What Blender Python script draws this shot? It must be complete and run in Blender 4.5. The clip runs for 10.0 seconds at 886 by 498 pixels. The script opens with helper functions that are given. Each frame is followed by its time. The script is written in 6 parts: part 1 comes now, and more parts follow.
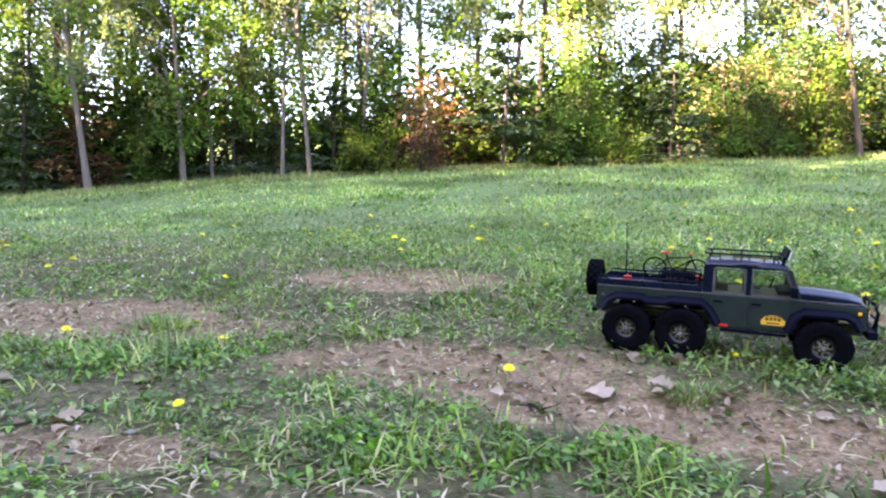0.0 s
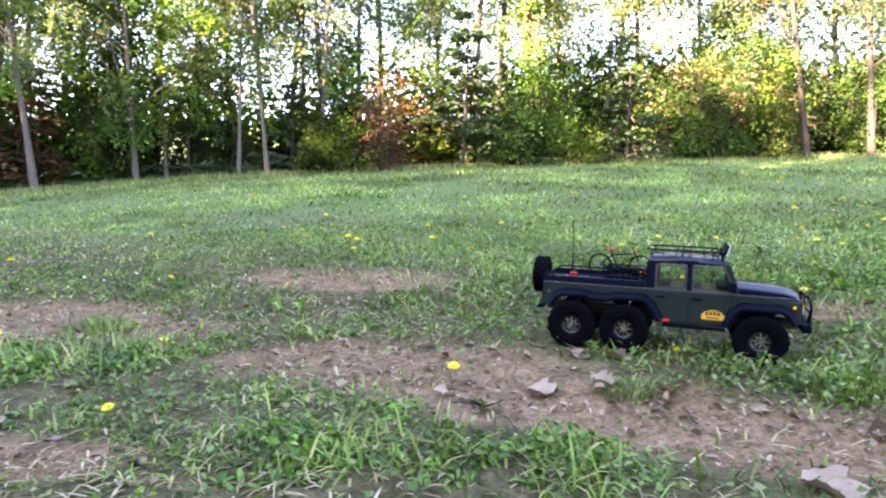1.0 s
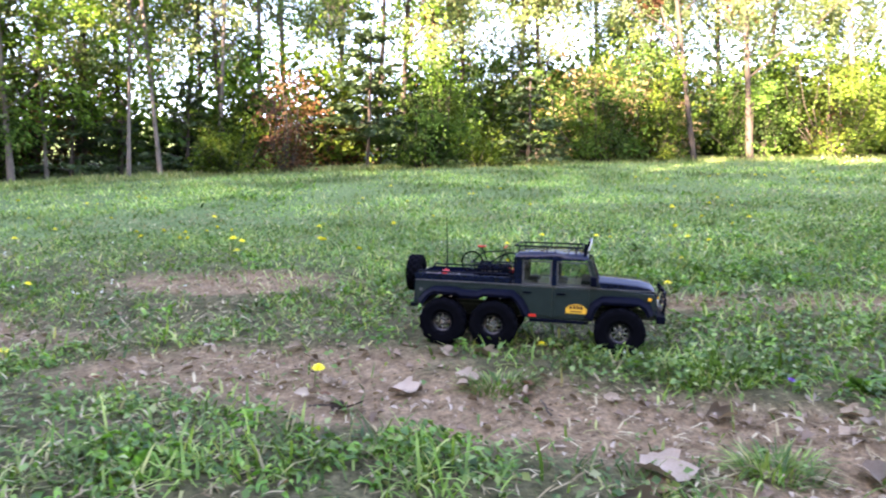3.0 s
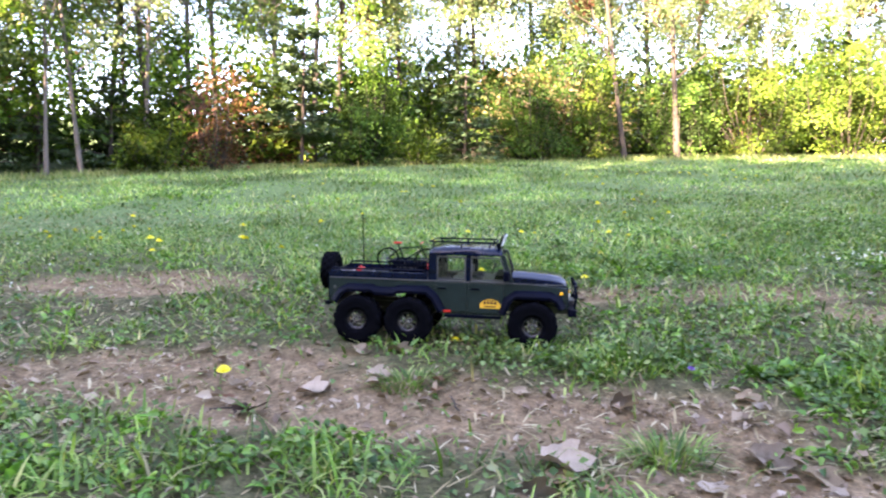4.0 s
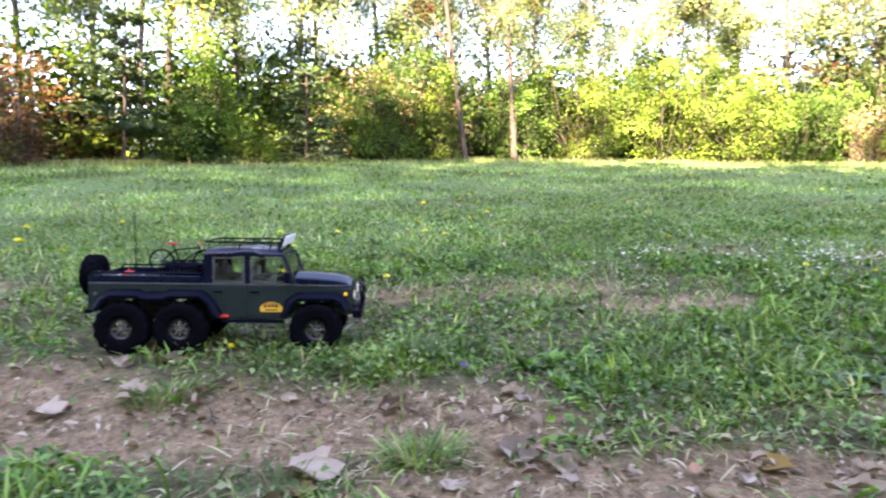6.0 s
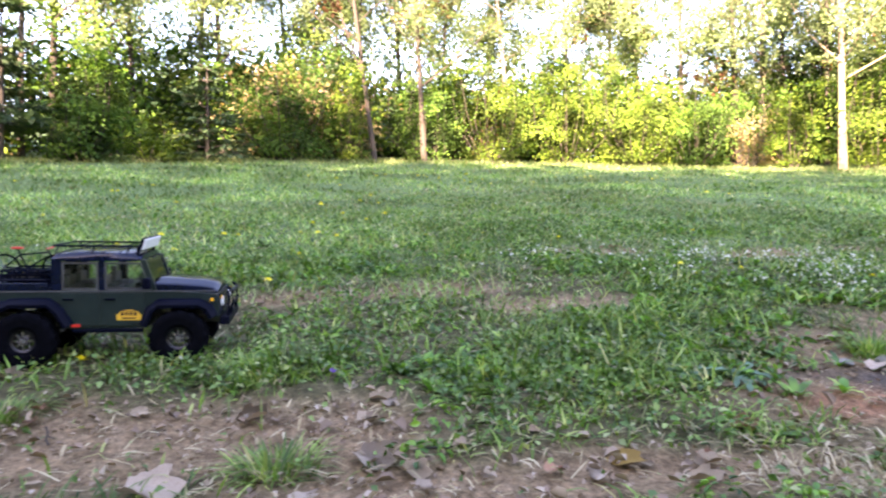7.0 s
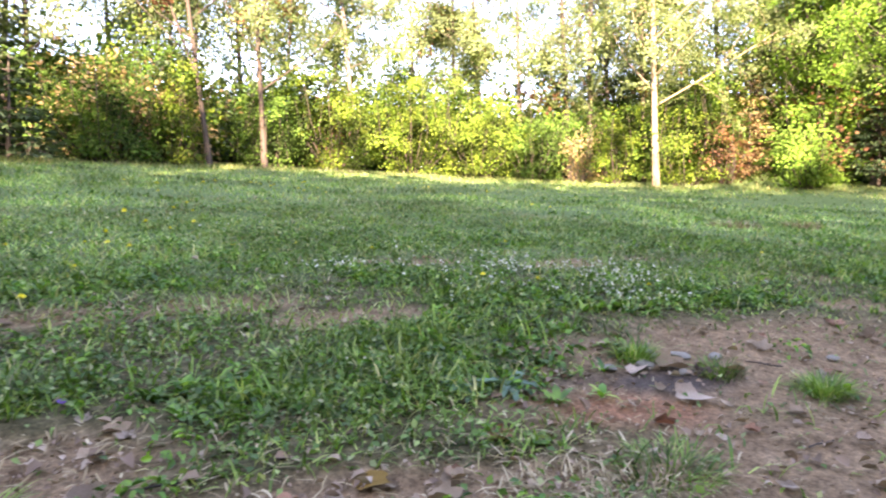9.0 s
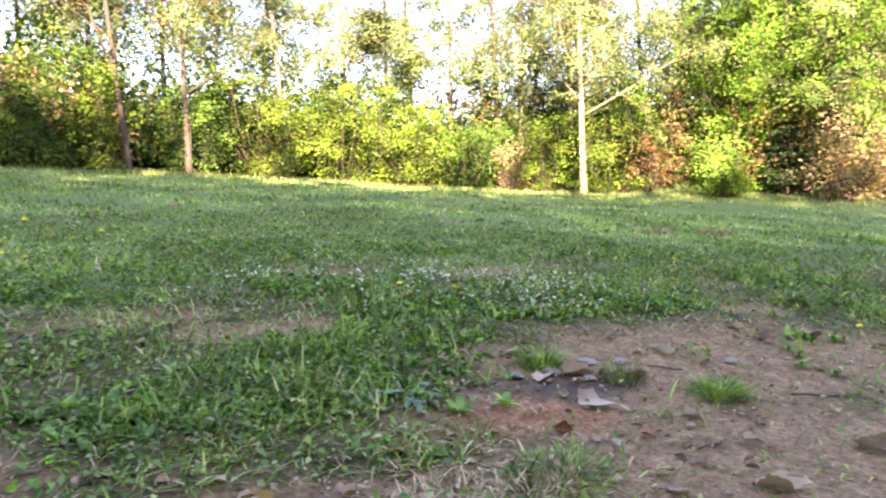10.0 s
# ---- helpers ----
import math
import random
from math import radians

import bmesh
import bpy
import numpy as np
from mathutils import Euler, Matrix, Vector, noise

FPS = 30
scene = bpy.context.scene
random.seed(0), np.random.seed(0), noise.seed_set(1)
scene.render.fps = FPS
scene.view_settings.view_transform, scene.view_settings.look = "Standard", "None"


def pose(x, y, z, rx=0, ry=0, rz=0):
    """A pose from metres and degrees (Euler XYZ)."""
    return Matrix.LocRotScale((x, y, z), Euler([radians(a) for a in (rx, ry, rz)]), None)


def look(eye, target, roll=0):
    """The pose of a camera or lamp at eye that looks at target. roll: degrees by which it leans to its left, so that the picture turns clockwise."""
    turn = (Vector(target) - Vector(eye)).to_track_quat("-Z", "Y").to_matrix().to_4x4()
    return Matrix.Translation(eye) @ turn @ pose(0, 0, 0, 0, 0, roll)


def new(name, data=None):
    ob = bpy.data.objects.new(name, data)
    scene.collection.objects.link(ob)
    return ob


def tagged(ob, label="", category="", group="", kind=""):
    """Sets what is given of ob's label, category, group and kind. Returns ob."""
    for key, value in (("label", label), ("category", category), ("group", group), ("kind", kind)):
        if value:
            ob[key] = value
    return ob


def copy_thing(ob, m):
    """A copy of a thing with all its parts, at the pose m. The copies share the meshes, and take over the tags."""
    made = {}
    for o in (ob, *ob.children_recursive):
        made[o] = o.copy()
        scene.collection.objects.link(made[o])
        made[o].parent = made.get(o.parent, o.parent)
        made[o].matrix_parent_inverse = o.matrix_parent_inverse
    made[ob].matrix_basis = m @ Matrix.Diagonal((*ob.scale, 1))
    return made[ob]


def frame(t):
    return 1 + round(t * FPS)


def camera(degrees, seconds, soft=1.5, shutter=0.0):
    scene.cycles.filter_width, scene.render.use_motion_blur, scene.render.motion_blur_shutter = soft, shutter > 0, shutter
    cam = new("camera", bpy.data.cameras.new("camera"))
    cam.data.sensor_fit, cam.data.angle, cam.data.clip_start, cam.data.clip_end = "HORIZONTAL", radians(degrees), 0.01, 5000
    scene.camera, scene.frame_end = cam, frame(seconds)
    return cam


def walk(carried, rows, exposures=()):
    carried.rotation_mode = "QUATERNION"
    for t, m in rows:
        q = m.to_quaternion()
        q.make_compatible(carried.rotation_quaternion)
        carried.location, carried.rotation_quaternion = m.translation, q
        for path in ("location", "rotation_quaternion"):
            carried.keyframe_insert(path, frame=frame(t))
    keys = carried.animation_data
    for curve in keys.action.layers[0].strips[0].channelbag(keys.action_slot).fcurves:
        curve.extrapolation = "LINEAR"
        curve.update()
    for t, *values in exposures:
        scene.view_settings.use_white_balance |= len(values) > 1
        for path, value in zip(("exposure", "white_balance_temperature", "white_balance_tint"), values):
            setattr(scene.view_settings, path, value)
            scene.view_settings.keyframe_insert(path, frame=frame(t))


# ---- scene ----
cam = camera(69.0, 10.0, soft=2.1, shutter=0.5)
EXPOSURES = [(0.0, 4.36, 7150, 37), (4.5, 4.32, 7100, 37), (10.0, 3.80, 7400, 38)]
PATH = [
    (0, (0.0520, -0.0180, 0.3550), (-0.0070, 1.9785, 0.2530), 2.40),
    (0.5, (0.0736, -0.0120, 0.3541), (0.0690, 1.9854, 0.2535), 2.15),
    (1, (0.0961, -0.0045, 0.3506), (0.1497, 1.9924, 0.2523), 2.27),
    (1.5, (0.1196, 0.0015, 0.3479), (0.2315, 1.9962, 0.2531), 2.44),
    (2, (0.1454, 0.0046, 0.3464), (0.3249, 1.9945, 0.2573), 2.24),
    (2.5, (0.1738, 0.0055, 0.3451), (0.4158, 1.9890, 0.2620), 2.05),
    (4, (0.2740, 0.0075, 0.3377), (0.7685, 1.9438, 0.2593), 1.43),
    (4.5, (0.3128, 0.0063, 0.3362), (0.8955, 1.9180, 0.2599), 1.31),
    (5, (0.3559, 0.0037, 0.3362), (1.0522, 1.8771, 0.2611), 1.11),
    (5.5, (0.4008, 0.0004, 0.3359), (1.1993, 1.8326, 0.2640), 1.12),
    (7, (0.5391, -0.0311, 0.3378), (1.6718, 1.6162, 0.2795), 0.81),
    (7.5, (0.5831, -0.0459, 0.3390), (1.8103, 1.5324, 0.2858), 0.93),
    (8, (0.6257, -0.0620, 0.3410), (1.9450, 1.4405, 0.2975), 0.92),
    (8.5, (0.6649, -0.0810, 0.3437), (2.0665, 1.3452, 0.3089), 1.04),
    (9, (0.7012, -0.0998, 0.3466), (2.1733, 1.2538, 0.3243), 1.09),
    (9.5, (0.7316, -0.1222, 0.3511), (2.2684, 1.1577, 0.3408), 1.04),
    (10, (0.7545, -0.1462, 0.3547), (2.3523, 1.0568, 0.3565), 0.76),
]
walk(cam, [(t, look(eye, target, roll)) for t, eye, target, roll in PATH], EXPOSURES)

# ---- light ----
SUN_FROM = Vector((-0.77, -0.64, 0.0)).normalized()   # level direction towards the sun
SUN_HEIGHT = 22.0                                      # degrees above the horizon

world = bpy.data.worlds.new("world")
scene.world = world
world.use_nodes = True
wn = world.node_tree
sky = wn.nodes.new("ShaderNodeTexSky")
sky.sky_type = 'NISHITA'
sky.sun_disc = False
sky.sun_elevation = radians(SUN_HEIGHT)
sky.sun_rotation = math.atan2(SUN_FROM.x, SUN_FROM.y)
sky.air_density, sky.dust_density, sky.ozone_density = 1.0, 1.0, 1.0
wn.links.new(sky.outputs[0], wn.nodes["Background"].inputs[0])
wn.nodes["Background"].inputs[1].default_value = 0.10

sun = new("sun", bpy.data.lights.new("sun", "SUN"))
sun.data.energy, sun.data.angle, sun.data.color = 4.8, radians(0.6), (1.0, 0.84, 0.58)
toward = SUN_FROM * math.cos(radians(SUN_HEIGHT)) + Vector((0, 0, math.sin(radians(SUN_HEIGHT))))
sun.matrix_world = look(toward * 30, (0, 0, 0))

# ---- materials ----
def mat_base(name, rough=0.8, spec=0.3):
    m = bpy.data.materials.new(name)
    m.use_nodes = True
    b = m.node_tree.nodes["Principled BSDF"]
    b.inputs["Roughness"].default_value = rough
    b.inputs["Specular IOR Level"].default_value = spec
    return m, m.node_tree, b


def ramp(nt, fac, stops):
    r = nt.nodes.new("ShaderNodeValToRGB")
    e = r.color_ramp.elements
    e[0].position, e[0].color = stops[0][0], (*stops[0][1], 1)
    e[1].position, e[1].color = stops[-1][0], (*stops[-1][1], 1)
    for p, c in stops[1:-1]:
        k = e.new(p)
        k.color = (*c, 1)
    nt.links.new(fac, r.inputs[0])
    return r.outputs[0]


def noise_tex(nt, scale, detail=4.0, rough=0.6, coords=None):
    n = nt.nodes.new("ShaderNodeTexNoise")
    n.inputs["Scale"].default_value, n.inputs["Detail"].default_value, n.inputs["Roughness"].default_value = scale, detail, rough
    if coords is None:
        g = nt.nodes.new("ShaderNodeNewGeometry")
        coords = g.outputs["Position"]
    nt.links.new(coords, n.inputs["Vector"])
    return n.outputs[0]


def mixrgb(nt, fac, a, b, mode='MIX'):
    m = nt.nodes.new("ShaderNodeMix")
    m.data_type, m.blend_type = 'RGBA', mode
    for sock, v in ((m.inputs[0], fac), (m.inputs[6], a), (m.inputs[7], b)):
        if isinstance(v, (int, float)):
            sock.default_value = v
        elif isinstance(v, tuple):
            sock.default_value = (*v, 1)
        else:
            nt.links.new(v, sock)
    return m.outputs[2]


def bump(nt, b, height, strength=0.4, dist=0.01):
    n = nt.nodes.new("ShaderNodeBump")
    n.inputs["Strength"].default_value, n.inputs["Distance"].default_value = strength, dist
    nt.links.new(height, n.inputs["Height"])
    nt.links.new(n.outputs[0], b.inputs["Normal"])


def leaf_material(name, stops, through_light=0.45, rough=0.5, spec=0.35, patch=0.0, patch_scale=3.0):
    """Thin leaves: each island takes its own colour; light passes through them."""
    m, nt, b = mat_base(name, rough, spec)
    g = nt.nodes.new("ShaderNodeNewGeometry")
    col = ramp(nt, g.outputs["Random Per Island"], stops)
    # patch darkens noise blotches: uneven tone, plus shade between clumps put into the colour
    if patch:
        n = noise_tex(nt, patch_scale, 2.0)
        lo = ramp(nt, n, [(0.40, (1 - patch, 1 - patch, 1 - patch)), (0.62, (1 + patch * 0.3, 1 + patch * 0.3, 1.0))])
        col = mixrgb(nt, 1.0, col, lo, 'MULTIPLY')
    nt.links.new(col, b.inputs["Base Color"])
    tr = nt.nodes.new("ShaderNodeBsdfTranslucent")
    lift = mixrgb(nt, 1.0, col, (1.18, 1.2, 0.58), 'MULTIPLY')
    nt.links.new(lift, tr.inputs[0])
    mx = nt.nodes.new("ShaderNodeMixShader")
    mx.inputs[0].default_value = through_light
    nt.links.new(b.outputs[0], mx.inputs[1])
    nt.links.new(tr.outputs[0], mx.inputs[2])
    nt.links.new(mx.outputs[0], nt.nodes["Material Output"].inputs[0])
    return m


def plain(name, col, rough=0.5, metal=0.0, spec=0.5, vary=0.12, scale=60.0, relief=0.0):
    """A paint, plastic or metal with slight dust and wear."""
    m, nt, b = mat_base(name, rough, spec)
    b.inputs["Metallic"].default_value = metal
    tc = nt.nodes.new("ShaderNodeTexCoord")
    n = noise_tex(nt, scale, 5.0, 0.65, tc.outputs["Object"])
    c = ramp(nt, n, [(0.3, tuple(v * (1 - vary) for v in col)), (0.7, tuple(min(1, v * (1 + vary)) for v in col))])
    nt.links.new(c, b.inputs["Base Color"])
    rr = nt.nodes.new("ShaderNodeMapRange")
    rr.inputs[3].default_value, rr.inputs[4].default_value = rough * 0.85, min(1, rough * 1.2)
    nt.links.new(n, rr.inputs[0])
    nt.links.new(rr.outputs[0], b.inputs["Roughness"])
    if relief:
        bump(nt, b, n, relief, 0.001)
    return m


def bark_material(name, light, dark, scale=1.0):
    m, nt, b = mat_base(name, 0.9, 0.2)
    tc = nt.nodes.new("ShaderNodeTexCoord")
    mp = nt.nodes.new("ShaderNodeMapping")
    mp.inputs["Scale"].default_value = (30 * scale, 30 * scale, 7 * scale)
    nt.links.new(tc.outputs["Object"], mp.inputs[0])
    n = noise_tex(nt, 1.0, 6.0, 0.7, mp.outputs[0])
    big = noise_tex(nt, 3.0, 2.0)
    c = ramp(nt, n, [(0.32, dark), (0.62, light)])
    c = mixrgb(nt, big, c, tuple(v * 0.8 for v in light))
    nt.links.new(c, b.inputs["Base Color"])
    bump(nt, b, n, 0.6, 0.01)
    return m


def ground_material():
    m, nt, b = mat_base("earth", 0.95, 0.15)
    at = {}
    for key in ("thatch", "sward", "red", "ash"):
        a = nt.nodes.new("ShaderNodeAttribute")
        a.attribute_name = key
        at[key] = a.outputs["Fac"]
    fine, mid, big = noise_tex(nt, 160, 5, 0.7), noise_tex(nt, 22, 5, 0.65), noise_tex(nt, 2.2, 3)
    soil = ramp(nt, mid, [(0.3, (0.115, 0.078, 0.044)), (0.5, (0.215, 0.150, 0.088)), (0.72, (0.33, 0.245, 0.152))])
    soil = mixrgb(nt, mixrgb(nt, 0.6, big, (0.0, 0.0, 0.0)), soil, (0.235, 0.166, 0.098))
    soil = mixrgb(nt, at["red"], soil, ramp(nt, mid, [(0.3, (0.20, 0.10, 0.055)), (0.7, (0.33, 0.18, 0.105))]))
    soil = mixrgb(nt, at["ash"], soil, ramp(nt, mid, [(0.3, (0.055, 0.045, 0.037)), (0.7, (0.115, 0.095, 0.08))]))
    # thatch under the sward, its colour darkened for the shade between blades
    green = ramp(nt, mid, [(0.3, (0.036, 0.040, 0.017)), (0.5, (0.085, 0.083, 0.040)), (0.75, (0.165, 0.148, 0.084))])
    lawn = ramp(nt, mid, [(0.3, (0.05, 0.095, 0.03)), (0.5, (0.105, 0.175, 0.065)), (0.75, (0.19, 0.26, 0.115))])
    c = mixrgb(nt, at["thatch"], soil, mixrgb(nt, at["sward"], green, lawn))
    grit = ramp(nt, fine, [(0.3, (0.7, 0.7, 0.7)), (0.55, (1, 1, 1)), (0.75, (1.25, 1.22, 1.18))])
    c = mixrgb(nt, 1.0, c, grit, 'MULTIPLY')
    mulch = ramp(nt, noise_tex(nt, 75, 3, 0.75), [(0.32, (0.52, 0.50, 0.46)), (0.5, (1, 1, 1)), (0.68, (1.5, 1.45, 1.38))])
    c = mixrgb(nt, 1.0, c, mulch, 'MULTIPLY')
    nt.links.new(c, b.inputs["Base Color"])
    h = nt.nodes.new("ShaderNodeMath")
    h.operation = 'MULTIPLY_ADD'
    nt.links.new(mid, h.inputs[0])
    h.inputs[1].default_value = 2.0
    nt.links.new(fine, h.inputs[2])
    bump(nt, b, h.outputs[0], 0.7, 0.008)
    return m


EARTH = ground_material()
GRASS = leaf_material("grass", [(0.0, (0.045, 0.135, 0.018)), (0.36, (0.125, 0.265, 0.045)), (0.68, (0.235, 0.40, 0.09)), (0.9, (0.40, 0.47, 0.18)), (1.0, (0.54, 0.48, 0.26))], 0.35, 0.5, 0.4, 0.6, 7.0)
MEADOW = leaf_material("meadow grass", [(0.0, (0.12, 0.265, 0.085)), (0.45, (0.245, 0.42, 0.155)), (0.8, (0.40, 0.53, 0.24)), (1.0, (0.58, 0.56, 0.35))], 0.4, 0.65, 0.2, 0.62, 1.1)
WEED = leaf_material("weed leaves", [(0.0, (0.034, 0.13, 0.015)), (0.45, (0.09, 0.26, 0.035)), (0.85, (0.20, 0.42, 0.07)), (1.0, (0.33, 0.46, 0.12))], 0.35, 0.42, 0.5, 0.6, 12.0)
CLOVER = leaf_material("small herb leaves", [(0.0, (0.05, 0.13, 0.028)), (0.5, (0.12, 0.24, 0.055)), (0.85, (0.23, 0.345, 0.115)), (1.0, (0.39, 0.43, 0.22))], 0.3, 0.5, 0.4, 0.35, 4.0)
STRAW = leaf_material("dry straw", [(0.0, (0.17, 0.125, 0.07)), (0.5, (0.33, 0.265, 0.15)), (1.0, (0.53, 0.47, 0.31))], 0.15, 0.8, 0.2)
FRINGE = leaf_material("pale tall grass", [(0.0, (0.12, 0.22, 0.07)), (0.5, (0.24, 0.33, 0.13)), (0.85, (0.40, 0.42, 0.21)), (1.0, (0.55, 0.50, 0.32))], 0.4, 0.5, 0.4, 0.3, 1.5)
LITTER = leaf_material("leaf crumbs", [(0.0, (0.15, 0.11, 0.08)), (0.35, (0.25, 0.185, 0.135)), (0.75, (0.36, 0.285, 0.205)), (1.0, (0.43, 0.365, 0.29))], 0.1, 0.85, 0.2)
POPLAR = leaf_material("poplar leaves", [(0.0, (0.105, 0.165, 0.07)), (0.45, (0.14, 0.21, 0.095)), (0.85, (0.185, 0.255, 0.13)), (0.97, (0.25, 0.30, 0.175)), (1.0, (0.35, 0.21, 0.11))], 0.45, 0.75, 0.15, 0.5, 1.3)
# strong patch values: dark gaps between leaf clumps are coloured in
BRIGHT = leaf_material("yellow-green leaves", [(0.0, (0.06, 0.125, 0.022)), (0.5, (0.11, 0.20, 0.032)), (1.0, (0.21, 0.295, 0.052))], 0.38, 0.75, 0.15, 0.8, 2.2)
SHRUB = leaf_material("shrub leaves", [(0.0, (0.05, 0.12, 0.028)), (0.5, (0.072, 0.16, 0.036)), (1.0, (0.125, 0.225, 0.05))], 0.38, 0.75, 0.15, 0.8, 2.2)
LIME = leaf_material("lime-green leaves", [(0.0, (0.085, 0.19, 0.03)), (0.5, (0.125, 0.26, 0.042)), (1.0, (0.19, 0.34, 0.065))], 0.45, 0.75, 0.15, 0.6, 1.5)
DARKLEAF = leaf_material("conifer needles", [(0.0, (0.018, 0.045, 0.02)), (0.6, (0.042, 0.085, 0.036)), (1.0, (0.08, 0.13, 0.05))], 0.2, 0.6, 0.3)
DEADLEAF = leaf_material("rust-brown dead foliage", [(0.0, (0.095, 0.048, 0.028)), (0.5, (0.15, 0.078, 0.045)), (0.85, (0.21, 0.12, 0.072)), (1.0, (0.11, 0.14, 0.055))], 0.35, 0.7, 0.2, 0.5, 2.0)
TANLEAF = leaf_material("tan dry brush", [(0.0, (0.18, 0.13, 0.07)), (0.6, (0.33, 0.25, 0.14)), (1.0, (0.18, 0.22, 0.08))], 0.3, 0.7, 0.2)
BARK = bark_material("grey bark", (0.17, 0.15, 0.13), (0.07, 0.06, 0.052))
PALEBARK = bark_material("pale bark", (0.29, 0.24, 0.165), (0.17, 0.135, 0.09))
DARKBARK = bark_material("dark bark", (0.068, 0.058, 0.049), (0.035, 0.03, 0.026))

# ---- helpers for meshes ----
rng = np.random.default_rng(7)


def tri_mesh(name, verts, tris, material, parent=None, smooth=False):
    """One mesh object from arrays of vertices and triangles."""
    verts, tris = np.asarray(verts, np.float32).reshape(-1, 3), np.asarray(tris, np.int32).reshape(-1, 3)
    me = bpy.data.meshes.new(name)
    me.vertices.add(len(verts))
    me.vertices.foreach_set("co", verts.ravel())
    me.loops.add(tris.size)
    me.loops.foreach_set("vertex_index", tris.ravel())
    me.polygons.add(len(tris))
    me.polygons.foreach_set("loop_start", np.arange(0, tris.size, 3, dtype=np.int32))
    if smooth:
        me.polygons.foreach_set("use_smooth", np.ones(len(tris), dtype=bool))
    me.update(calc_edges=True)
    me.materials.append(material)
    ob = new(name, me)
    if parent:
        ob.parent = parent
    return ob


def repeat_tris(n, k, template):
    """The triangles of n pieces of k vertices each."""
    t = np.asarray(template, np.int32)
    return (t[None] + (np.arange(n, dtype=np.int32) * k)[:, None, None]).reshape(-1, 3)


def blades(P, L, W, az, lean, bend, levels=(0.0, 0.4, 0.75), widths=(0.7, 1.0, 0.7)):
    """Curved tapering blades, one island each: roots P, lengths, widths, azimuth, lean and bend."""
    n, rows = len(P), []
    d = np.stack([np.cos(az), np.sin(az), np.zeros(n)], 1)
    s = np.stack([-np.sin(az), np.cos(az), np.zeros(n)], 1)
    up = np.array([0, 0, 1.0])
    for t, w in list(zip(levels, widths)) + [(1.0, 0.0)]:
        a = lean + bend * t
        c = P + (L * t)[:, None] * (np.sin(a)[:, None] * d + np.cos(a)[:, None] * up)
        if w:
            rows += [c - s * (W * w / 2)[:, None], c + s * (W * w / 2)[:, None]]
        else:
            rows.append(c)
    k = len(rows)
    tri = []
    for i in range(len(levels) - 1):
        tri += [(2 * i, 2 * i + 1, 2 * i + 3), (2 * i, 2 * i + 3, 2 * i + 2)]
    tri.append((k - 3, k - 2, k - 1))
    return np.stack(rows, 1), repeat_tris(n, k, tri)


def leaves(P, size, normal, axis, slim=0.8, fold=0.18):
    """Six-cornered leaves, slightly folded along the middle, one island each."""
    n = len(P)
    normal = normal / np.linalg.norm(normal, axis=1, keepdims=True)
    axis = axis - normal * np.sum(axis * normal, 1, keepdims=True)
    axis /= np.linalg.norm(axis, axis=1, keepdims=True) + 1e-9
    side = np.cross(normal, axis)
    size = np.asarray(size)[:, None]
    f = normal * fold * size
    v = [P, P + size * (0.25 * axis + 0.42 * slim * side) + f, P + size * (0.68 * axis + 0.33 * slim * side) + f * 0.7, P + size * axis - f * 0.5,
         P + size * (0.68 * axis - 0.33 * slim * side) + f * 0.7, P + size * (0.25 * axis - 0.42 * slim * side) + f]
    return np.stack(v, 1), repeat_tris(n, 6, [(0, 1, 2), (0, 2, 3), (0, 3, 4), (0, 4, 5)])


def kites(P, size, normal, axis, slim=0.9, fold=0.16):
    """Four-cornered leaves folded along the middle, for crowns seen from afar."""
    n = len(P)
    normal = normal / np.linalg.norm(normal, axis=1, keepdims=True)
    axis = axis - normal * np.sum(axis * normal, 1, keepdims=True)
    axis /= np.linalg.norm(axis, axis=1, keepdims=True) + 1e-9
    side = np.cross(normal, axis)
    size = np.asarray(size)[:, None]
    f = normal * fold * size
    v = [P, P + size * (0.42 * axis + 0.45 * slim * side) + f, P + size * axis, P + size * (0.42 * axis - 0.45 * slim * side) + f]
    return np.stack(v, 1), repeat_tris(n, 4, [(0, 1, 2), (0, 2, 3)])


def tubes(paths, sides=6):
    """Tapering tubes along polylines [(points, radii), ...] in one set of arrays."""
    V, T, base = [], [], 0
    for pts, rad in paths:
        pts = np.asarray(pts, float)
        m = len(pts)
        for i in range(m):
            d = pts[min(i + 1, m - 1)] - pts[max(i - 1, 0)]
            d = d / (np.linalg.norm(d) + 1e-9)
            a = np.cross(d, (1.0, 0, 0) if abs(d[0]) < 0.8 else (0, 1.0, 0))
            a /= np.linalg.norm(a)
            b = np.cross(d, a)
            for j in range(sides):
                t = 2 * math.pi * j / sides
                V.append(pts[i] + rad[i] * (math.cos(t) * a + math.sin(t) * b))
        for i in range(m - 1):
            for j in range(sides):
                p, q = base + i * sides + j, base + i * sides + (j + 1) % sides
                T += [(p, q, q + sides), (p, q + sides, p + sides)]
        for j in range(1, sides - 1):
            e = base + (m - 1) * sides
            T.append((e, e + j, e + j + 1))
        base += m * sides
    return np.array(V), np.array(T)


